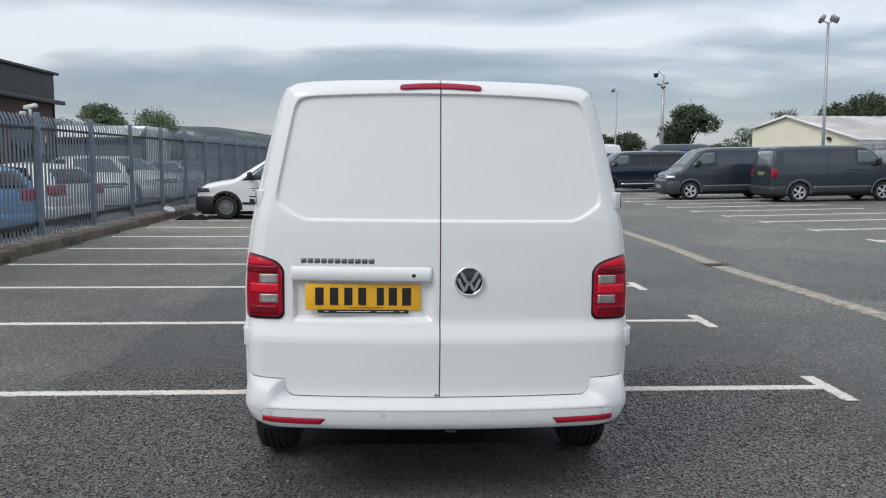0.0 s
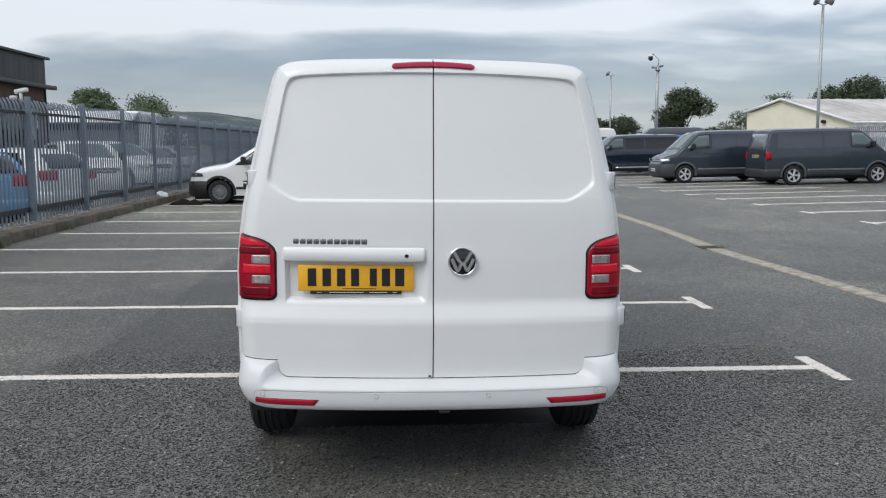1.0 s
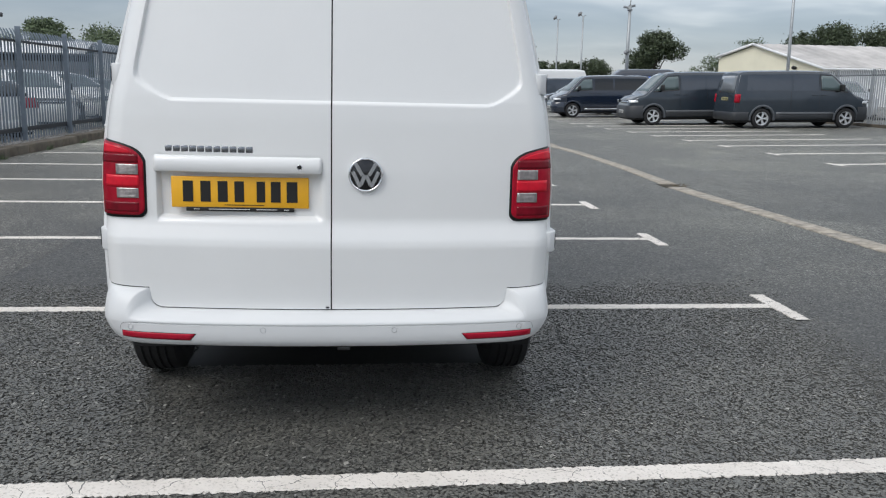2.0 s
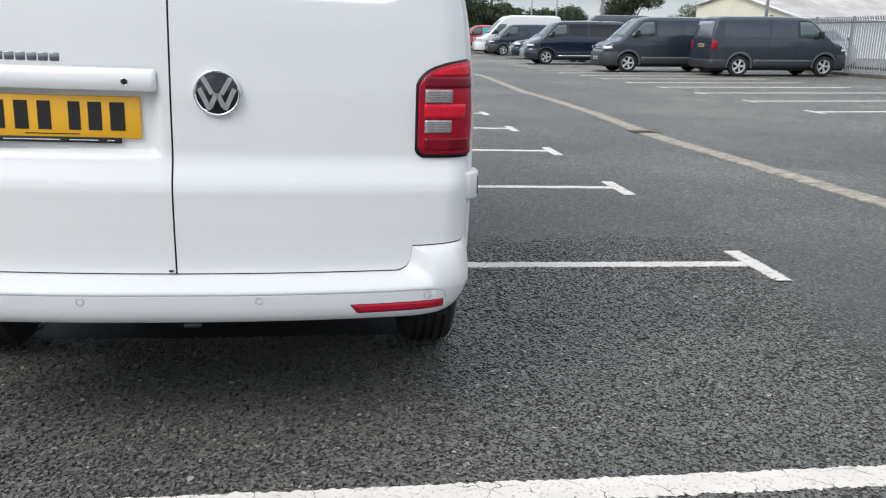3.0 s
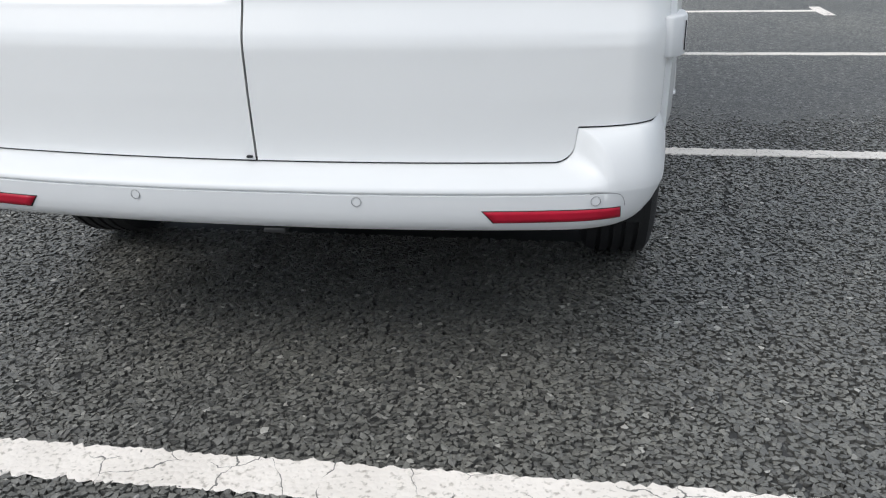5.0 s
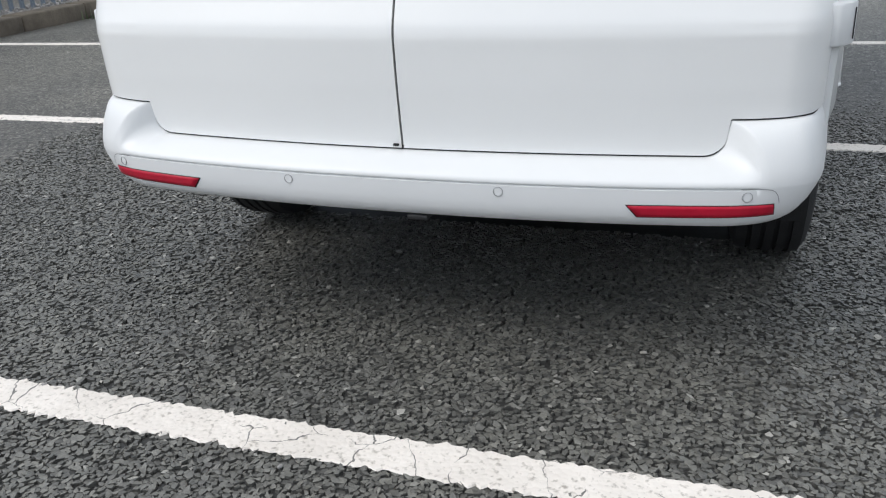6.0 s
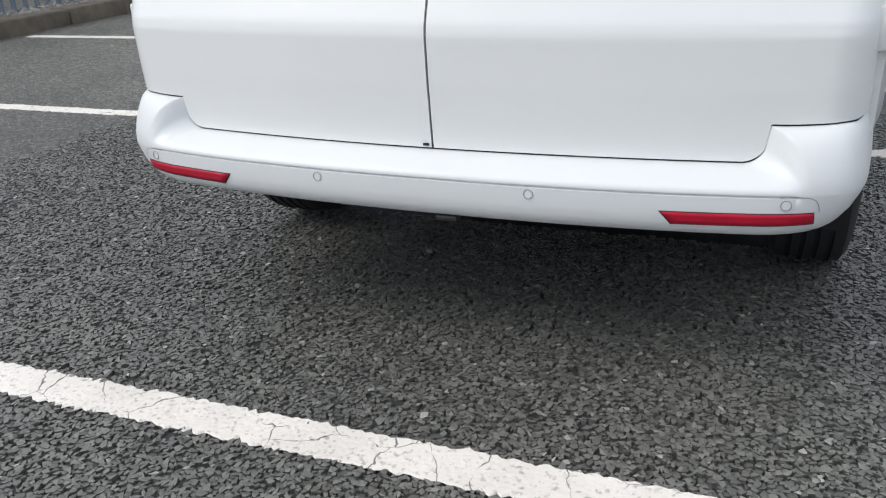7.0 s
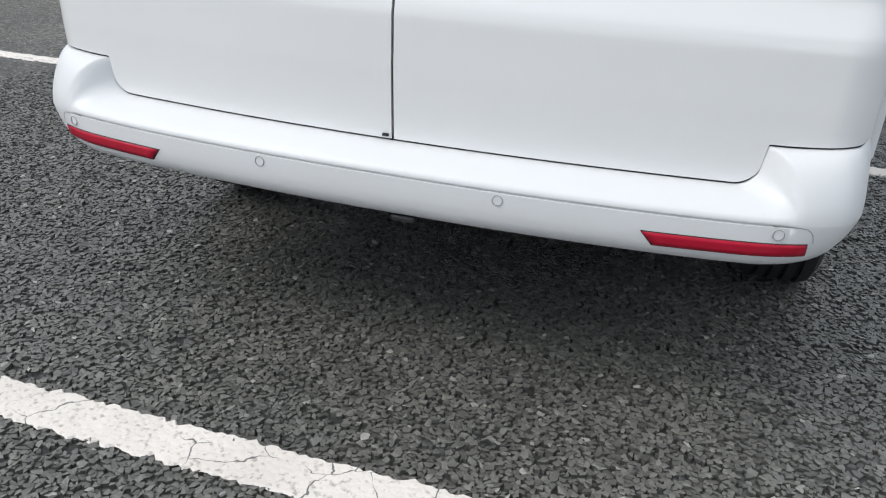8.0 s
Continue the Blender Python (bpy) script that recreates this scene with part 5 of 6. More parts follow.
def channel():
    """A line of concrete slabs let into the asphalt."""
    root = thing("drain_channel", pose(0, 0, 0), "pale worn concrete strip set into the asphalt, broken at one joint", "drain", kind="structure")
    y = -6.0
    while y < 36:
        n = 0.95 + 0.1 * rng.random()
        if y < 12.8 < y + n:
            n = 12.8 - y
        a, b = rng.uniform(-0.008, 0.008), rng.uniform(-0.008, 0.008)
        bm = boxed(-0.12 + a, 0.12 + b, y + 0.006, y + n - 0.006, -0.05, 0.012 + rng.uniform(0, 0.004), 0.006, 1)
        for v in bm.verts:
            v.co.x += lerp_table(DRAIN, v.co.y)
        part("slab", bm, CONCRETE, root)
        y += n
        if abs(y - 12.8) < 0.01:
            y = 13.15
    bm = boxed(4.50, 4.82, 12.78, 13.17, -0.05, 0.006, 0.004)
    tagged(part("soil_patch", bm, SOIL), "dark soil in a gap of the concrete strip", "soil", kind="structure")
    bm = bmesh.new()
    r = random.Random(3)
    for _ in range(45):
        px, py = r.uniform(4.62, 4.95), r.uniform(12.85, 13.15)
        a, h = r.uniform(0, 6.28), r.uniform(0.015, 0.05)
        d = Vector((math.cos(a), math.sin(a), 0)) * 0.006
        t = Vector((px + r.uniform(-0.04, 0.04), py + r.uniform(-0.04, 0.04), h))
        bm.faces.new([bm.verts.new(q) for q in (Vector((px, py, 0.003)) - d, Vector((px, py, 0.003)) + d, t)])
    tagged(part("weeds", bm, STRAW, smooth=False), "small tuft of dry weeds in a crack", "weeds", kind="stuff")


channel()


def chippings(x0, x1, y0, y1, seed=11):
    """Crushed stones standing out of the asphalt near the white van, too many to count."""
    r = np.random.RandomState(seed)
    pitch = 0.0119
    xs, ys = np.meshgrid(np.arange(x0, x1, pitch), np.arange(y0, y1, pitch))
    cx = (xs + r.uniform(-0.5, 0.5, xs.shape) * pitch * 1.55).ravel()
    cy = (ys + r.uniform(-0.5, 0.5, xs.shape) * pitch * 1.55).ravel()
    shape = cx.shape[0]
    edge = np.minimum(np.minimum(2.6 * (cx - x0), x1 - cx), np.minimum(3.0 * (cy - y0), y1 - cy))
    edge = edge + 0.22 * np.sin(cx * 7.1 + 2 * np.sin(cy * 3.3)) * np.sin(cy * 5.7 + 1.5 * np.sin(cx * 4.1)) - 0.1
    # each stone fills the cell between its neighbours, less a narrow gap
    k = 5
    ang = r.uniform(0, 2 * np.pi, shape)[:, None] + 2 * np.pi * (np.arange(k)[None] + r.uniform(-0.3, 0.3, (shape, k))) / k
    rad = np.full((shape, k), pitch * 1.15)
    gx, gy = cx.reshape(xs.shape), cy.reshape(xs.shape)
    big = np.where(r.uniform(0, 1, xs.shape) < 0.15, r.uniform(1.2, 1.7, xs.shape), r.uniform(0.65, 1.15, xs.shape))
    for di in range(-2, 3):
        for dj in range(-2, 3):
            if di == 0 and dj == 0:
                continue
            dx = (np.roll(gx, (di, dj), (0, 1)) - gx).ravel()
            dy = (np.roll(gy, (di, dj), (0, 1)) - gy).ravel()
            dist, way = np.hypot(dx, dy), np.arctan2(dy, dx)
            c = np.cos(ang - way[:, None])
            part_of = (big / (big + np.roll(big, (di, dj), (0, 1)))).ravel()
            lim = np.where(c > 0.05, ((dist * part_of)[:, None] + 0.0004) / np.maximum(c, 0.05), 1.0)
            rad = np.minimum(rad, np.maximum(lim, 0.0012))
    away = np.minimum(np.abs(cy - NEAR_LINE - 0.012 * cx), np.abs(cy - 6.141 + 0.004 * cx))
    tee = (np.abs(cx - 2.85) < 0.042) & ((np.abs(cy - NEAR_LINE) < 0.36) | (np.abs(cy - 6.11) < 0.33))
    hidden = (np.abs(cx) < 0.76) & (cy > 5.05)      # right below the van
    keep = (r.uniform(0, 1, shape) < np.clip(edge / 0.8, 0, 1)) & ((away > 0.044) | (cx > 2.86)) & ~tee & ~hidden & (r.uniform(0, 1, shape) < 0.975)
    cx, cy, ang, rad = cx[keep], cy[keep], ang[keep], rad[keep] * r.uniform(0.98, 1.28, (keep.sum(), 1))
    n = len(cx)
    high = np.where(r.uniform(0, 1, n) < 0.90, r.normal(-0.0004, 0.0013, n), -0.0062)
    # holes where a few stones have come out, and a loose joint along one line
    hx, hy = np.r_[0.887, 0.32, r.uniform(x0, x1, 90)], np.r_[4.225, 4.19, r.uniform(y0, 5.6, 90)]
    for a, b, s in zip(hx, hy, r.uniform(0.006, 0.016, 92)):
        high[np.hypot((cx - a) * r.uniform(0.5, 1.0), cy - b) < s] = -0.0085
    joint = np.abs(cx - 1.22 - 0.06 * (cy - 5.0) - 0.02 * np.sin(cy * 9)) < 0.010
    high[joint & (r.uniform(0, 1, n) < 0.55)] = -0.0070
    m = 2 * k + 1                                # foot ring, shoulder ring, crown
    verts = np.zeros((n, m, 3), np.float32)
    verts[:, :k, 0], verts[:, :k, 1] = cx[:, None] + rad * np.cos(ang), cy[:, None] + rad * np.sin(ang)
    verts[:, :k, 2] = -0.012
    up = r.uniform(0.84, 1.06, (n, k))
    verts[:, k:m - 1, 0], verts[:, k:m - 1, 1] = cx[:, None] + rad * up * np.cos(ang), cy[:, None] + rad * up * np.sin(ang)
    lean, slant = r.uniform(0, 2 * np.pi, n), r.uniform(0.0, 0.34, n)
    verts[:, k:m - 1, 2] = high[:, None] - 0.0004 + slant[:, None] * rad * up * np.cos(ang - lean[:, None]) + r.uniform(-0.0012, 0.0012, (n, k))
    verts[:, m - 1, 0], verts[:, m - 1, 1] = cx + r.uniform(-0.003, 0.003, n), cy + r.uniform(-0.003, 0.003, n)
    verts[:, m - 1, 2] = high + r.uniform(-0.0004, 0.0012, n)
    faces = [(k + i, k + (i + 1) % k, m - 1) for i in range(k)]
    for i in range(k):
        j = (i + 1) % k
        faces += [(i, j, k + j), (i, k + j, k + i)]
    tri = (np.array(faces)[None] + (np.arange(n) * m)[:, None, None]).reshape(-1, 3)
    me = bpy.data.meshes.new("chippings")
    me.vertices.add(n * m)
    me.vertices.foreach_set("co", verts.ravel())
    me.loops.add(tri.size)
    me.loops.foreach_set("vertex_index", tri.ravel().astype(np.int32))
    me.polygons.add(len(tri))
    me.polygons.foreach_set("loop_start", np.arange(0, tri.size, 3, dtype=np.int32))
    me.polygons.foreach_set("use_smooth", np.zeros(3 * k * n, bool))
    me.update()
    me.validate()
    me.materials.append(STONE)
    me.materials.append(COATED)                  # tops worn bare, sides and sunken stones still coated
    which = np.tile([0] * k + [1] * (2 * k), (n, 1))
    which[high < -0.0048] = 1
    me.polygons.foreach_set("material_index", which.ravel().astype(np.int32))
    tagged(new("chippings", me), "crushed grey stone chippings in the asphalt surface", "asphalt", kind="stuff")


chippings(*PATCH)


def paving_joint(x, y0, y1):
    """The broken joint between two strips of paving."""
    r = random.Random(21)
    bm = bmesh.new()
    y = y0
    while y < y1:
        q = r.uniform(0.004, 0.017)
        n = r.randint(5, 7)
        cx, cy = x + 0.03 * noise.noise((y * 0.9, 0, 3)) + r.gauss(0, 0.022), y
        ring = [bm.verts.new((cx + q * r.uniform(0.5, 1.0) * math.cos(6.283 * k / n), cy + q * r.uniform(0.8, 1.9) * math.sin(6.283 * k / n), 0.0030)) for k in range(n)]
        bm.faces.new(ring)
        y += r.uniform(0.01, 0.06)
    tagged(part("paving_joint", bm, COATED, smooth=False), "dark crumbling joint between two strips of asphalt", "joint", kind="stuff")


paving_joint(-2.43, 6.3, 16.0)


def grit():
    """Small pale bits lying about on the asphalt."""
    r = random.Random(33)
    bm = bmesh.new()
    spots = [(-0.277, 4.748, 0.012), (-3.0, 7.457, 0.016), (-2.6, 7.148, 0.014), (-3.0, 10.568, 0.02), (3.823, 7.724, 0.012), (3.067, 6.418, 0.010), (1.739, 4.823, 0.008)]
    spots += [(r.uniform(-5.5, 8.0), 3.2 + 15 * r.random() ** 1.5, r.uniform(0.004, 0.009)) for _ in range(110)]
    for x, y, q in spots:
        m = Matrix.LocRotScale((x, y, q * 0.3), Euler((r.uniform(-0.5, 0.5), r.uniform(-0.5, 0.5), r.random() * 6)), (q * 1.3, q * r.uniform(0.6, 1), q * 0.8))
        bmesh.ops.create_icosphere(bm, subdivisions=1, radius=0.8, matrix=m)
    tagged(part("grit", bm, GRAVEL, smooth=False), "small pale stones scattered on the asphalt", "stones", kind="stuff")


grit()


def kerb_line(x0, x1, y0, y1, top, name="kerb"):
    root = thing(name, pose(0, 0, 0), "weathered brown-grey concrete kerb below the fence", "kerb", kind="structure")
    y = y0
    while y < y1:
        dz, dx = rng.uniform(-0.008, 0.008), rng.uniform(-0.012, 0.012)
        part("kerb_stone", boxed(x0 + dx, x1 + dx, y + 0.004, y + 0.911, -0.1, top + dz, 0.018, 2), KERB, root)
        y += 0.915
    return root


kerb_line(-6.46, -6.17, 2.0, 60.0, 0.165)


def kerb_weeds():
    r = random.Random(14)
    bm = bmesh.new()
    for cy, n, s in ((12.9, 90, 0.22), (13.4, 60, 0.15), (16.2, 30, 0.1), (10.4, 40, 0.12), (20.5, 40, 0.15), (18.4, 25, 0.1)):
        for _ in range(n):
            p = Vector((-6.16 + abs(r.gauss(0, 0.05)), cy + r.gauss(0, s), 0.0))
            a, h = r.uniform(0, 6.28), r.uniform(0.03, 0.13)
            d = Vector((math.cos(a), math.sin(a), 0)) * r.uniform(0.006, 0.014)
            t = p + Vector((r.gauss(0.02, 0.03), r.gauss(0, 0.03), h))
            bm.faces.new([bm.verts.new(q) for q in (p - d, p + d, t)])
    tagged(part("weeds", bm, LEAF_PALE, smooth=False), "green weeds growing along the kerb", "weeds", kind="stuff")


kerb_weeds()
tagged(part("gravel_bed", boxed(-7.15, -6.46, 2.0, 60.0, -0.05, 0.13), GRAVEL, smooth=False), "pale gravel strip along the foot of the fence", "gravel", kind="structure")


def gravel_stones():
    bm = bmesh.new()
    r = random.Random(8)
    for _ in range(1500):
        x, y, q = r.uniform(-7.12, -6.44), 7 + 22 * r.random() ** 1.4, r.uniform(0.012, 0.035)
        m = Matrix.LocRotScale((x, y, 0.13 + q * 0.3), Euler((r.random() * 6, r.random() * 6, r.random() * 6)), (q, q * r.uniform(0.6, 1), q * r.uniform(0.5, 0.9)))
        bmesh.ops.create_cube(bm, size=1.4, matrix=m)
    tagged(part("gravel", bm, GRAVEL, smooth=False), "loose pale stones along the fence", "gravel", kind="stuff")


gravel_stones()


# ---- palisade fences ----
def pale_mesh(height=2.28, out=1, steel=GALV):
    """One steel pale: a folded section with a split point that bends outwards."""
    bm = bmesh.new()
    prof = [(-0.034, 0.006), (-0.018, -0.010), (-0.006, -0.004), (0.006, -0.004), (0.018, -0.010), (0.034, 0.006)]
    rows = []
    for z, w, b in ((0, 1, 0), (height - 0.22, 1, 0), (height - 0.12, 1, 0.018), (height - 0.045, 0.95, 0.05), (height, 0.35, 0.075)):
        rows.append([(out * (b + d), a * w, z) for a, d in prof])
    vs = sheet(bm, rows)
    back = [[bm.verts.new(v.co + Vector((-out * 0.004, 0, 0))) for v in row] for row in vs]
    for a, b in zip(back, back[1:]):
        for i in range(len(prof) - 1):
            bm.faces.new((a[i], b[i], b[i + 1], a[i + 1]))
    bmesh.ops.recalc_face_normals(bm, faces=bm.faces)
    me = bpy.data.meshes.new("pale")
    bm.to_mesh(me)
    bm.free()
    me.materials.append(steel)
    return me


def palisade(x, y0, y1, first, spacing, out, base, label, near=None, steel=GALV, tall=1.0):
    root = thing("palisade_fence", pose(0, 0, 0), label, "fence")
    me = pale_mesh(2.28 * tall, out, steel)
    n0, n1 = math.ceil((y0 - first) / spacing), math.floor((y1 - first) / spacing)
    rest = bmesh.new()
    for k in range(n0, n1 + 1):
        y = first + k * spacing
        bm = boxed(-0.05, 0.05, -0.027, 0.027, 0, 2.40 * tall, 0.004, 1)
        part("post", bm, steel, root, smooth=False, at=pose(x - out * 0.07, y, base - 0.08))
        if k == n1:
            break
        for z, w in ((0.27, 0.042), (2.035, 0.024)):
            bm = boxed(-0.022, 0.022, 0, spacing, -w, w, 0.004, 1)
            part("rail", bm, GALV_SHADE, root, smooth=False, at=pose(x + out * 0.008, y, base + z * tall))
        m = 17
        for j in range(m):
            py = y + spacing * (j + 0.5) / m
            if near and near[0] <= py <= near[1]:
                share("pale", me, root, pose(x + out * 0.045, py, base + rng.uniform(-0.01, 0.01), rng.uniform(-0.25, 0.25)))
            else:
                rest_from = bmesh.new()
                rest_from.from_mesh(me)
                rest_from.transform(pose(x + out * 0.045, py, base))
                tmp = bpy.data.meshes.new("tmp")
                rest_from.to_mesh(tmp)
                rest_from.free()
                rest.from_mesh(tmp)
                bpy.data.meshes.remove(tmp)
    ob = part("pale_row", rest, steel, root, smooth=False)
    ob["kind"] = "stuff"
    return root


palisade(-6.86, 2.8, 66.0, 16.33, 2.68, -1, 0.09, "grey galvanised steel palisade fence with pointed pales and dark rails", near=(8.0, 55.0))
palisade(18.3, 22.0, 66.0, 34.9, 2.36, -1, 0.05 + rise(18.3), "pale galvanised steel palisade fence beyond the parked vans", near=(23.5, 65.0), steel=GALV_PALE, tall=0.86)
kerb_line(17.95, 18.1, 20.6, 66.0, 0.11 + rise(18.0))


# ---- parked vehicles ----
def heading(x, y, degrees):
    """Pose of a vehicle whose nose points by degrees from +y towards -x, standing on the slope."""
    return pose(x, y, rise(x), 0, -1.146 if x > 5 else 0, 0) @ pose(0, 0, 0, 0, 0, degrees)


def parked(spec, kind, name, paint, x, y, degrees, label, category, scale=1.0, **k):
    m = heading(x, y, degrees) @ Matrix.Scale(scale, 4)
    return vehicle(name, spec, kind, paint, m, label, category, **k)


# on the right: nose to +x is -90, nose to -x is 90
parked(VAN, "van", "van", GREY_PAINT, 12.66, 29.7, -90, "dark grey panel van with its red tail light showing", "van", 1.0, panel_mat=PANEL_SHEEN, bumper=GREY_BUMPER)
parked(VAN, "van", "van", GREY_PAINT, 14.8, 32.5, 90, "dark grey panel van with pale headlights and alloy wheels", "van", 1.0, panel_mat=PANEL_SHEEN, bumper=GREY_BUMPER)
shiny = parked(VAN, "van", "van", DARK_BLUE, 13.5, 40.0, 90, "shiny black passenger van with dark windows and a bright sill strip", "van", 0.97)
part("sill_strip", side_patch(VAN, [(1.25, 0.37), (3.45, 0.37), (3.45, 0.42), (1.25, 0.42)], -1, 0.022, 8, 2), CHROME, shiny, "bright chrome sill strip")
camper = parked(VAN, "van", "van", BLUE_PAINT, 16.1, 43.2, 90, "bright blue camper van with a dark raised roof", "van", 0.97)
bm = bmesh.new()
rows = []
for y in np.linspace(0.20, 3.70, 16):
    e = min(1.0, (y - 0.15) / 0.3, (3.85 - y) / 0.6)
    rows.append([(x, y, roof_at(VAN, x, y) + 0.02 + 0.33 * e * (1 - (abs(x) / 0.66) ** 6)) for x in np.linspace(-0.66, 0.66, 11)])
part("raised_roof", skirted(bm, rows, (0, 0, -0.06)), DARK_BLUE, camper, "dark raised roof")
parked(SUV, "suv", "car", DARK_BLUE, 14.3, 48.7, 90, "black car with its nose to the lane", "car", 0.97)
parked(VAN, "van", "van", GREY_PAINT, 14.5, 55.3, 90, "grey panel van parked in a row", "van", 0.97, panel_mat=PANEL_SHEEN, bumper=GREY_BUMPER)
parked(TALL, "tall", "van", WHITE, 15.3, 58.8, 90, "long white high-roof van", "van", 0.97)
parked(VAN, "van", "van", RED_PAINT, 13.6, 63.7, 90, "red, yellow and teal painted van", "van", 0.97, panel_mat=TEAL_PAINT)
parked(SUV, "suv", "car", SILVER, 11.9, 68.0, 90, "silver car at the end of the row", "car", 0.97)
parked(HATCH, "car", "car", WHITE, 10.8, 70.8, 90, "small white car at the end of the row", "car", 0.97)
parked(SUV, "suv", "car", SILVER, 21.6, 39.2, 170, "silver car behind the pale fence", "car", 1.0)
# on the left
delivery = parked(SMALL, "small", "van", WHITE, -1.13, 23.55, 90, "small white van with a black front bumper by the fence", "van", 1.0)
for y0, y1, z0, z1, mt in ((2.55, 2.95, 0.58, 0.615, BLACK_PLASTIC), (2.82, 2.95, 0.42, 0.54, BLACK_PLASTIC), (2.45, 2.90, 0.80, 0.825, STEEL_RIM), (2.5, 2.86, 0.74, 0.762, STEEL_RIM), (2.62, 2.80, 0.47, 0.49, BLACK_PLASTIC)):
    part("marking", side_patch(SMALL, [(y0, z0), (y1, z0), (y1, z1), (y0, z1)], -1, 0.004, 2, 2), mt, delivery, "plain printed bar")
parked(HATCH, "car", "car", SKY_BLUE, -7.95, 17.3, 50, "bright blue hatchback behind the fence", "car", 1.0, plates=False)
parked(HATCH, "car", "car", WHITE, -7.75, 20.9, 66, "white hatchback with red tail lights behind the fence", "car", 1.0, plates=False)
parked(SUV, "suv", "car", WHITE, -11.0, 29.0, -146, "white car with a dark grille behind the fence", "car", 1.0, plates=False)
parked(SUV, "suv", "car", WHITE, -12.1, 32.5, 242, "white sport utility car behind the fence", "car", 1.0, plates=False)
parked(HATCH, "car", "car", SILVER, -12.1, 37.0, 240, "silver hatchback behind the fence", "car", 1.0, plates=False)
parked(HATCH, "car", "car", SILVER, -12.1, 42.0, 240, "grey hatchback behind the fence", "car", 1.0, plates=False)
parked(SUV, "suv", "car", WHITE, -14.5, 20.5, 90, "white car further behind the fence", "car", 1.0, plates=False)


# ---- lamp posts ----
def lamp_post(x, y, height, heads, label, lean=0.0):
    root = thing("lamp_post", pose(x, y, rise(x), 0, lean), label, "lamp post")
    part("pole", tube(bmesh.new(), [(0, 0, 0), (0, 0, height * 0.4), (0, 0, height)], 0.075, 12, 0.7), POLE, root)
    part("base_plate", boxed(-0.15, 0.15, -0.15, 0.15, 0, 0.04, 0.01), POLE, root)
    if heads:
        part("bracket", tube(bmesh.new(), [(-0.22, 0, height + 0.05), (0, 0, height - 0.02), (0.22, 0, height + 0.05)], 0.025, 8), POLE, root)
    for k in range(heads):
        sgn = -1 if k == 0 else 1
        head = part("floodlight", boxed(-0.17, 0.17, -0.07, 0.07, -0.13, 0.13, 0.03, 2), STEEL_RIM, root, at=pose(sgn * 0.26, 0, height + 0.14, 35, sgn * 28, sgn * -35))
        part("glass", boxed(-0.14, 0.14, -0.078, -0.068, -0.10, 0.10, 0.003), CLEAR_LENS, head)
    return root


lamp_post(17.15, 34.1, 6.90, 2, "tall grey steel lamp post with two floodlights", -0.55)
lamp_post(16.45, 64.6, 6.52, 1, "tall grey steel lamp post with a floodlight")
lamp_post(16.5, 73.2, 6.9, 1, "distant grey steel lamp post")


def camera_mast(x, y, height):
    root = thing("camera_mast", pose(x, y, rise(x)), "grey steel mast with security cameras on top", "mast")
    part("pole", tube(bmesh.new(), [(0, 0, 0), (0, 0, height * 0.5), (0, 0, height - 0.5)], 0.11, 12, 0.7), POLE, root)
    part("bracket", tube(bmesh.new(), [(0, 0, height - 0.6), (0.03, 0, height - 0.2), (-0.3, 0, height + 0.1), (-0.42, 0, height + 0.02)], 0.03, 8), POLE, root)
    part("dome_camera", lathe(bmesh.new(), [(0.10, 0.02), (0.09, 0.12), (0.0, 0.13), (-0.06, 0.12), (-0.12, 0.08), (-0.15, 0.005)], "z", 16, (-0.42, 0, height - 0.12)), BLACK_PLASTIC, root)
    part("dome_hood", lathe(bmesh.new(), [(0.20, 0.01), (0.18, 0.10), (0.10, 0.14), (0.08, 0.14)], "z", 16, (-0.42, 0, height - 0.12)), WHITE_PLASTIC, root)
    for a, z in ((0.5, height - 0.55), (2.4, height - 0.62), (4.0, height - 3.0), (1.2, height - 3.3)):
        part("camera", boxed(-0.06, 0.06, -0.2, 0.12, -0.06, 0.06, 0.02), STEEL_RIM, root, at=pose(0.16 * math.cos(a), 0.16 * math.sin(a), z, -12, 0, math.degrees(a) + 90))
    for z in (height - 0.75, height - 2.9):
        part("collar", lathe(bmesh.new(), [(-0.05, 0.09), (-0.05, 0.13), (0.05, 0.13), (0.05, 0.09)], "z", 14, (0, 0, z)), STEEL_RIM, root)
    return root


camera_mast(14.15, 45.9, 6.12)


# ---- buildings ----
def quad_mesh(faces):
    bm = bmesh.new()
    for f in faces:
        bm.faces.new([bm.verts.new(p) for p in f])
    bmesh.ops.remove_doubles(bm, verts=bm.verts, dist=0.001)
    bmesh.ops.recalc_face_normals(bm, faces=bm.faces)
    return bm


def ribbed(p0, p1, z0, z1, pitch, depth, nx, ny):
    """An upright ribbed sheet from p0 to p1 whose ribs stand out along (nx, ny)."""
    bm = bmesh.new()
    n = int(math.hypot(p1[0] - p0[0], p1[1] - p0[1]) / pitch)
    rows = []
    for k in range(n + 1):
        for f, d in ((0.0, 0), (0.35, 0), (0.5, depth), (0.85, depth)):
            t = (k + f) / (n + 1)
            x, y = p0[0] + (p1[0] - p0[0]) * t + nx * d, p0[1] + (p1[1] - p0[1]) * t + ny * d
            rows.append([(x, y, z0), (x, y, z1)])
    sheet(bm, rows)
    return bm


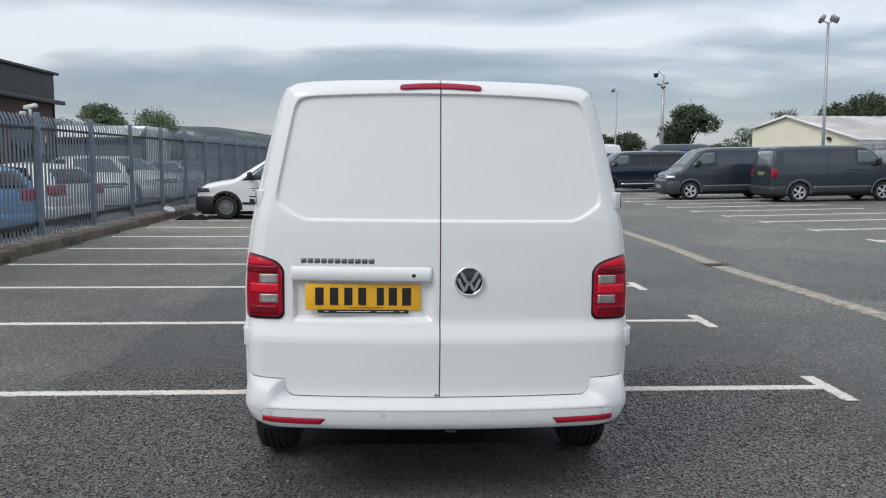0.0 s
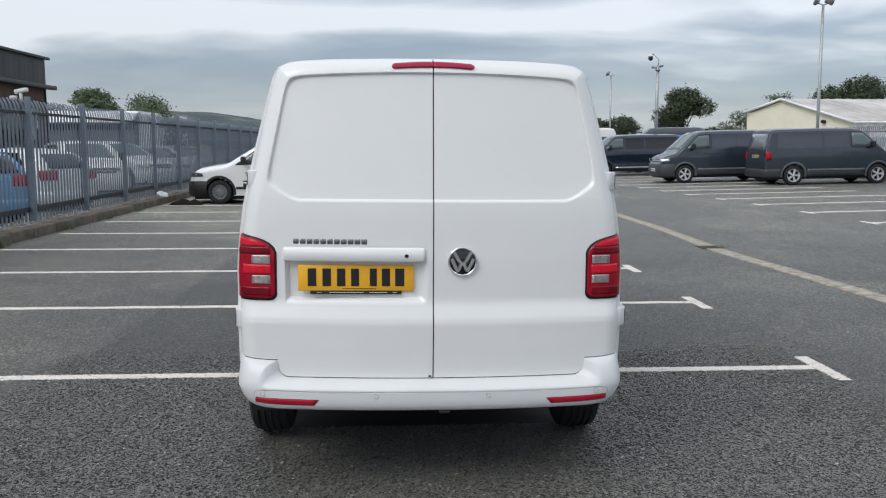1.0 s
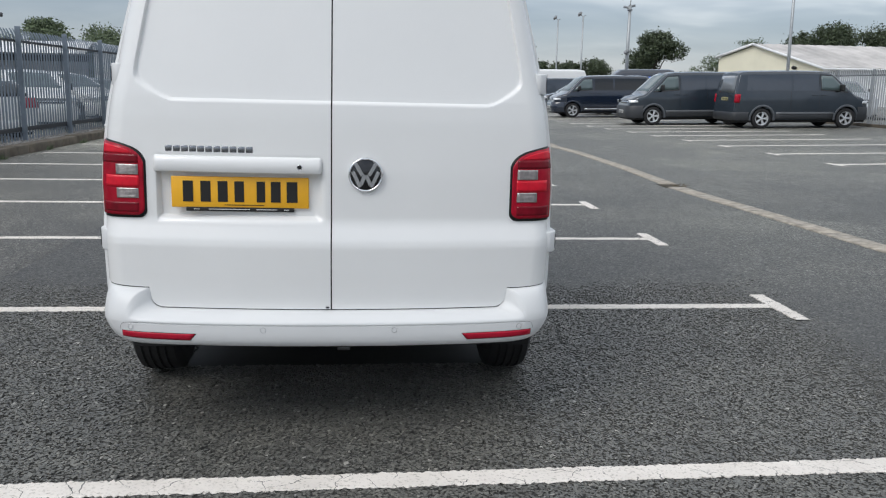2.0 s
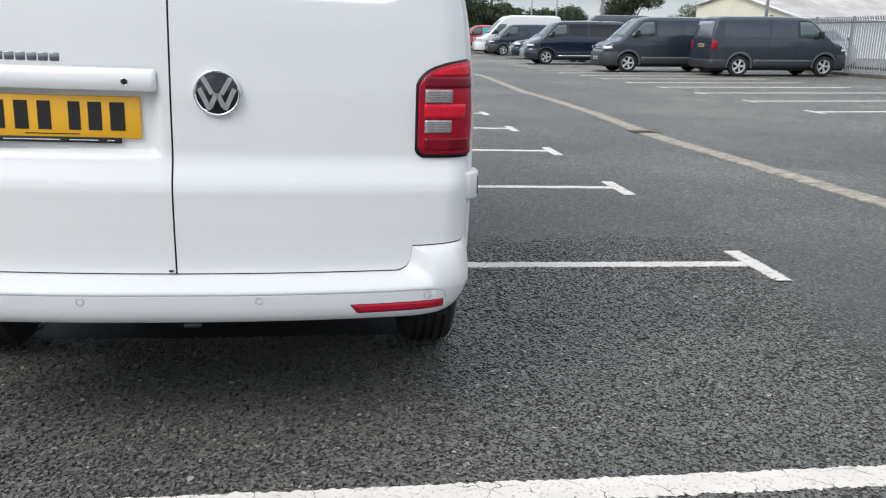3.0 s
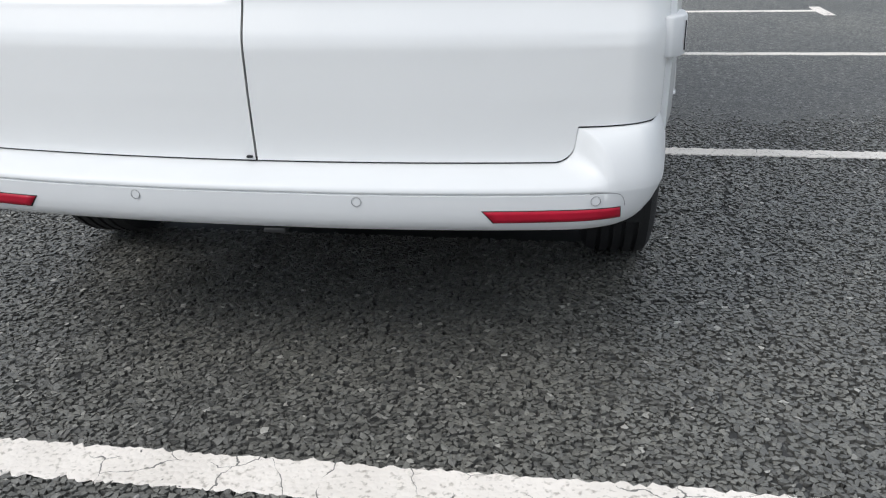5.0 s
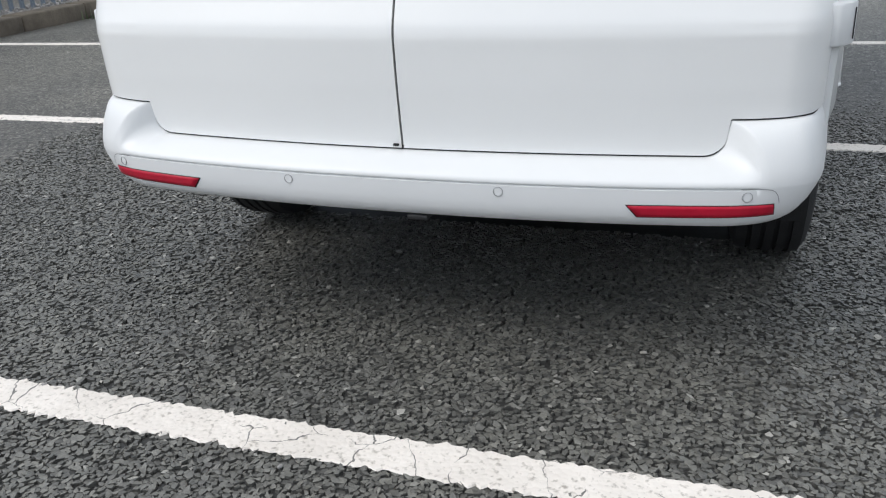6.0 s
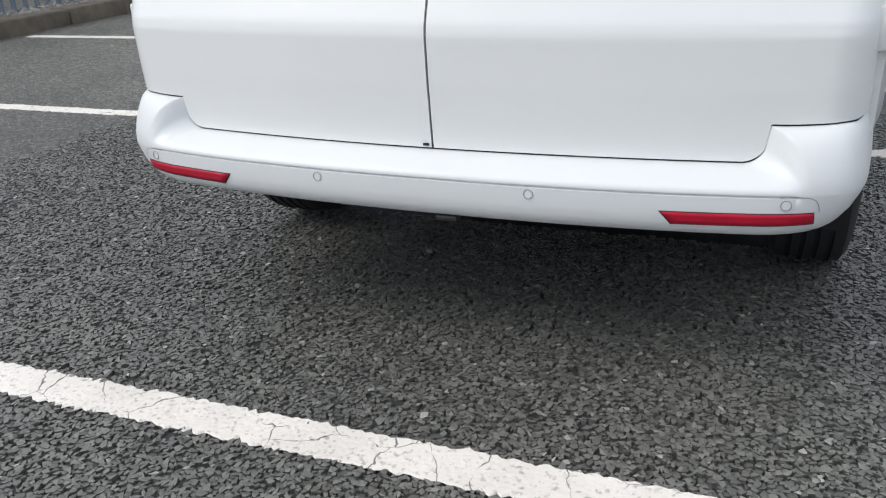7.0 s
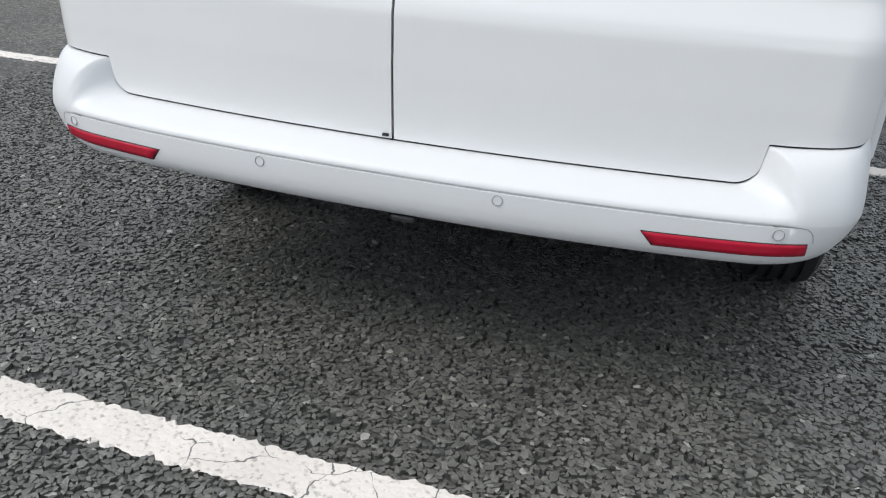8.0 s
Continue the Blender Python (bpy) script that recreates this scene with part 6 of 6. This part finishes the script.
def warehouse():
    root = thing("warehouse", pose(0, 0, 0), "low cream warehouse with a pale weathered sheet roof", "warehouse")
    N, A, F, X = (38.69, 70, 3.5), (35.88, 77, 5.62), (34.23, 81.1, 4.5), 80.0
    part("gable_wall", quad_mesh([[(N[0], N[1], 0), N, A, F, (F[0], F[1], 0)]]), CREAM, root, smooth=False)
    part("front_wall", ribbed((N[0], N[1]), (X, 70), 0, 3.5, 0.33, 0.05, 0, -1), WHITE_CLAD, root, smooth=False)
    part("back_wall", quad_mesh([[(F[0], F[1], 0), F, (X, 81.1, 4.5), (X, 81.1, 0)], [(X, 70, 0), (X, 70, 3.5), (X, 77, 5.62), (X, 81.1, 4.5), (X, 81.1, 0)]]), CREAM, root, smooth=False)
    def slope(a, b, x1):
        bm = bmesh.new()
        d = 0.12
        rows = []
        n = 90
        for k in range(n + 1):
            t = k / n
            up = 0.05 if k % 2 else 0.0
            rows.append([(a[0] - 0.25 + (x1 - a[0]) * t, a[1], a[2] + d + up), (b[0] - 0.25 + (x1 - b[0]) * t, b[1], b[2] + d + up)])
        sheet(bm, rows)
        return bm
    part("roof_slope", slope((N[0], 69.7, 3.42), A, X), ROOF_SHEET, root, smooth=False)
    part("roof_slope", slope(A, (F[0], 81.3, 4.46), X), ROOF_SHEET, root, smooth=False)
    bm = bmesh.new()
    tube(bm, [(N[0] - 0.3, 69.7, 3.5), (A[0] - 0.3, 77, 5.72)], 0.12, 6)
    tube(bm, [(A[0] - 0.3, 77, 5.72), (F[0] - 0.3, 81.3, 4.6)], 0.12, 6)
    part("verge", bm, WHITE_CLAD, root)
    part("gutter", tube(bmesh.new(), [(N[0] - 0.3, 69.62, 3.45), (X, 69.62, 3.45)], 0.09, 8), WHITE_CLAD, root)
    for x, y, h in ((52, 77, 0.7), (56, 76, 1.1)):
        part("vent_pipe", tube(bmesh.new(), [(x, y, 5.5), (x, y, 5.7 + h)], 0.10, 8), POLE, root)
    part("floodlight", boxed(-0.2, 0.2, -0.12, 0.12, -0.12, 0.12, 0.03), BLACK_PLASTIC, root, at=pose(37.45, 72.6, 3.55, 20, 15, -70))
    return root


warehouse()


def dark_building():
    root = thing("showroom", pose(0, 0, 0), "dark clad flat-roofed showroom behind the fence", "building")
    part("upper_wall", ribbed((-14.0, 35.4), (-14.0, 12.0), 3.75, 4.86, 1.3, 0.008, 1, 0), DARK_CLAD, root, smooth=False)
    part("end_wall", quad_mesh([[(-14.0, 35.4, 0), (-14.0, 35.4, 4.86), (-30, 35.4, 4.86), (-30, 35.4, 0)]]), DARK_CLAD, root, smooth=False)
    part("lower_wall", boxed(-14.3, -14.05, 12.0, 35.3, 0, 3.76), BRICK_WALL, root, smooth=False)
    part("roof", boxed(-30, -13.85, 11.9, 35.6, 4.86, 4.96, 0.02), DARK_CLAD, root, smooth=False)
    part("canopy", boxed(-14.0, -13.75, 12.0, 35.9, 3.70, 3.86, 0.03), DARK_CLAD, root)
    part("red_band", boxed(-13.76, -13.735, 12.0, 28.2, 3.73, 3.83), DULL_RED, root, smooth=False)
    for y in (14, 19, 24, 29, 33):
        w = part("window", boxed(-14.06, -14.02, y - 1.6, y + 1.6, 0.5, 2.9, 0.01), GLASS, root)
        part("window_frame", boxed(-14.04, -13.99, y - 0.03, y + 0.03, 0.5, 2.9), BLACK_PLASTIC, w)
    return root


dark_building()


def white_unit():
    root = thing("industrial_unit", pose(0, 0, 0), "low grey industrial unit with a white ribbed fascia", "building")
    part("wall", ribbed((-22, 45.2), (-13.5, 45.2), 0, 2.64, 0.3, 0.04, 0, -1), material("grey_cladding", (0.30, 0.31, 0.33), 0.5, vary=0.1), root, smooth=False)
    bm = ribbed((-22, 44.5), (-13.4, 44.5), 2.62, 3.24, 0.30, 0.05, 0, -1)
    for v in bm.verts:
        v.co.y += 1.3 if v.co.z > 3 else 0.0
    part("roof_slope", bm, WHITE_CLAD, root, smooth=False)
    part("side_wall", boxed(-13.5, -13.4, 45.9, 56, 0, 3.2), WHITE_CLAD, root, smooth=False)
    part("roof", boxed(-22, -13.4, 45.8, 56, 3.2, 3.25), WHITE_CLAD, root, smooth=False)
    part("dark_band", boxed(-22, -13.45, 45.02, 45.12, 2.25, 2.55), DARK_CLAD, root, smooth=False)
    return root


white_unit()


def wall_camera(x, y, z):
    root = thing("security_camera", pose(x, y, z), "white security camera on a fence post", "camera")
    part("housing", boxed(-0.042, 0.042, -0.17, 0.15, -0.038, 0.038, 0.022, 3), WHITE_PLASTIC, root, at=pose(0, 0, 0.10, -6, 0, 60))
    part("bracket", tube(bmesh.new(), [(0, 0, -0.1), (0, 0, 0.08)], 0.03, 8), WHITE_PLASTIC, root)
    part("lamp_unit", boxed(-0.05, 0.05, -0.08, 0.08, -0.035, 0.035, 0.02), WHITE_PLASTIC, root, at=pose(-0.16, 0.05, -0.02, 0, 0, 40))


wall_camera(-6.95, 16.45, 2.42)


# ---- plants and distance ----
def crown_mesh(lobes, count, size, seed, mat):
    """Many small leaves in clumps round the lobes (x, y, z, radius, squash)."""
    r = np.random.RandomState(seed)
    tot = sum(l[3] ** 2 for l in lobes)
    out = []
    for cx, cy, cz, rad, sq in lobes:
        n = max(20, int(count * rad * rad / tot))
        d = r.normal(size=(max(10, n // 30), 3))
        d /= np.linalg.norm(d, axis=1)[:, None]
        clumps = np.array((cx, cy, cz)) + d * (1, 1, sq) * rad * r.uniform(0.45, 1.05, (len(d), 1))
        p = clumps[r.randint(0, len(d), n)] + r.normal(size=(n, 3)) * (1, 1, 0.8) * rad * 0.16
        a = r.normal(size=(n, 3)) * (1, 1, 0.7)
        a /= np.linalg.norm(a, axis=1)[:, None]
        b = np.cross(a, r.normal(size=(n, 3)))
        b /= np.linalg.norm(b, axis=1)[:, None]
        q = size * r.uniform(0.5, 1.3, (n, 1))
        out.append(np.stack([p + a * q, p + b * q * 0.45, p - a * q * 0.9, p - b * q * 0.45], 1))
    v = np.concatenate(out).reshape(-1, 3)
    me = bpy.data.meshes.new("crown")
    me.vertices.add(len(v))
    me.vertices.foreach_set("co", v.astype(np.float32).ravel())
    me.loops.add(len(v))
    me.loops.foreach_set("vertex_index", np.arange(len(v), dtype=np.int32))
    me.polygons.add(len(v) // 4)
    me.polygons.foreach_set("loop_start", np.arange(0, len(v), 4, dtype=np.int32))
    me.update()
    me.validate()
    me.materials.append(mat)
    return me


def tree(x, y, height, spread, seed, label, mat=LEAF, count=2600, size=0.22, name="tree", low=0.25):
    count, size = int(count * 5), size * 0.68
    root = thing(name, pose(x, y, 0), label, "tree" if name == "tree" else "bush")
    r = random.Random(seed)
    bm = bmesh.new()
    tube(bm, [(0, 0, 0), (0.1, 0.05, height * 0.3), (0.0, 0.1, height * 0.75)], 0.05 * height ** 0.7, 8, 0.3)
    lobes = []
    n = 9 if name == "tree" else 16
    for k in range(n):
        a = 6.28 * k / n + r.uniform(-0.4, 0.4)
        hz = height * (r.uniform(low + 0.15, 0.80) if name == "tree" else r.uniform(0.12, 0.80))
        d = spread * r.uniform(0.25, 0.68)
        tip = Vector((d * math.cos(a), d * math.sin(a), hz))
        tube(bm, [(0.05, 0.05, height * r.uniform(0.2, 0.45)), tip * 0.6 + Vector((0, 0, hz * 0.3)), tip], 0.018 * height ** 0.7, 5, 0.3)
        lobes.append((tip.x, tip.y, min(hz, height * 0.82), spread * r.uniform(0.30, 0.46), 0.75))
    lobes.append((0, 0, height * 0.80, spread * 0.42, 0.62))
    part("trunk", bm, BARK, root)
    share("crown", crown_mesh(lobes, count, size, seed, mat), root, Matrix())
    return root


tree(29.4, 86, 7.7, 3.4, 8, "dark green broadleaf tree beyond the car park", count=4200, size=0.20)
tree(23.8, 88, 4.8, 2.3, 2, "low dark green tree beyond the parked vans", count=1800, size=0.18, low=0.1)
tree(21.3, 90, 4.4, 2.0, 21, "low dark green tree beyond the parked vans", count=1500, size=0.18, low=0.1)
tree(34.0, 90, 3.4, 2.5, 3, "thin broadleaf tree beside the warehouse", count=1500, size=0.17, low=0.1)
tree(39.5, 95, 5.6, 3.2, 31, "thin broadleaf tree behind the warehouse", LEAF_PALE, count=1300, size=0.17)
tree(55.0, 118, 9.5, 4.5, 32, "bare-branched pale tree behind the warehouse", LEAF_PALE, count=1600, size=0.22)
tree(64.6, 116, 11.4, 5.6, 4, "large dark tree behind the warehouse", count=5200, size=0.26)
tree(73.0, 118, 11.6, 6.2, 5, "large dark tree behind the warehouse", count=5200, size=0.26)
tree(82.5, 120, 12.3, 6.5, 55, "large dark tree behind the warehouse", count=4000, size=0.28)
for i, (x, y, h, s) in enumerate(((9.5, 97, 6.6, 4.0), (13.5, 96, 7.0, 4.2), (17.5, 98, 7.6, 4.0), (20.6, 100, 4.8, 2.4), (24.0, 99, 4.6, 2.6), (4.5, 98, 6.8, 4.2))):
    tree(x, y, h, s, 60 + i, "dark green trees at the end of the car park", count=2800, size=0.24, low=0.05)
tree(-17.5, 50, 5.0, 1.9, 6, "green bush behind the fence", LEAF_PALE, count=4500, size=0.13, name="bush", low=0.05)
tree(-14.75, 52, 4.6, 2.8, 7, "green bush behind the fence", LEAF_PALE, count=6500, size=0.12, name="bush", low=0.05)
tree(-21.0, 54, 4.2, 2.2, 71, "green bush behind the fence", LEAF_PALE, count=2200, size=0.13, name="bush", low=0.05)


def hills():
    bm = bmesh.new()
    rows = []
    for j in range(13):
        y = 650 + j * 45
        row = []
        for i in range(90):
            x = -900 + i * 20
            h = 38 * math.exp(-((x + 250) / (80 if x < -250 else 145)) ** 2) + 5 * math.exp(-((x + 100) / 90) ** 2)
            h += 4.5 * noise.noise((x * 0.012, y * 0.01, 2.0)) + 2.5 * noise.noise((x * 0.05, y * 0.03, 5.0))
            row.append((x, y, max(-1, h * smooth01(640, 950, y) - 0.5)))
        rows.append(row)
    sheet(bm, rows)
    m = material("hillside", (0.07, 0.10, 0.07), 0.9)
    tr = m.node_tree
    tc = tr.nodes.new("ShaderNodeTexCoord")
    n = node(tr, "ShaderNodeTexNoise", Scale=0.028, Detail=7.0, Roughness=0.62)
    link(tr, tc.outputs["Object"], n.inputs["Vector"])
    # greens dimmed towards blue: distance haze put into the hillside colour
    link(tr, ramp(tr, n.outputs[0], [(0.40, (0.040, 0.058, 0.070)), (0.50, (0.055, 0.076, 0.084)), (0.57, (0.085, 0.115, 0.098)), (0.68, (0.15, 0.17, 0.14))]), tr.nodes["Principled BSDF"].inputs["Base Color"])
    tagged(part("hills", bm, m), "distant wooded hills with pale fields", "hills", kind="structure")


hills()


def far_hedge():
    lobes = []
    r = random.Random(4)
    for k in range(120):
        lobes.append((-120 + k * 2.6 + r.uniform(-1, 1), 150 + r.uniform(-6, 6), 1.2, r.uniform(1.6, 2.8), 0.8))
    tagged(new("hedge", crown_mesh(lobes, 20000, 0.32, 9, LEAF)), "far dark hedge along the edge of the site", "hedge", kind="stuff")


far_hedge()


# ---- loose things ----
def carrier_bag(x, y, z):
    bm = bmesh.new()
    bmesh.ops.create_icosphere(bm, subdivisions=3, radius=0.14)
    for v in bm.verts:
        n = noise.noise(v.co * 8)
        v.co = Vector((v.co.x * (1.1 + 0.5 * n), v.co.y * (0.8 + 0.5 * n), max(-0.05, v.co.z * (0.62 + 0.7 * n))))
    tagged(part("plastic_bag", bm, PLASTIC_BAG, smooth=False, at=pose(x, y, z)), "crumpled white plastic bag on the kerb", "bag")


carrier_bag(-6.30, 23.2, 0.215)


def tarpaulin(x, y):
    bm = bmesh.new()
    rows = []
    for i in range(25):
        row = []
        for j in range(13):
            u, v = i / 24 * 2 - 1, j / 12 * 2 - 1
            e = (1 - abs(u) ** 3) * (1 - abs(v) ** 3)
            row.append((u * 0.40 + 0.03 * noise.noise((u * 3, v * 3, 0)), v * 0.2 + 0.03 * noise.noise((u * 3, v * 3, 4)), 0.01 + e * (0.12 + 0.08 * noise.noise((u * 2.4, v * 2.4, 9)))))
        rows.append(row)
    skirted(bm, rows, (0, 0, -0.012))
    tagged(part("tarpaulin", bm, TARP, at=pose(x, y, 0)), "heap of dirty dark sheeting by the kerb", "sheeting")


tarpaulin(-5.50, 22.4)
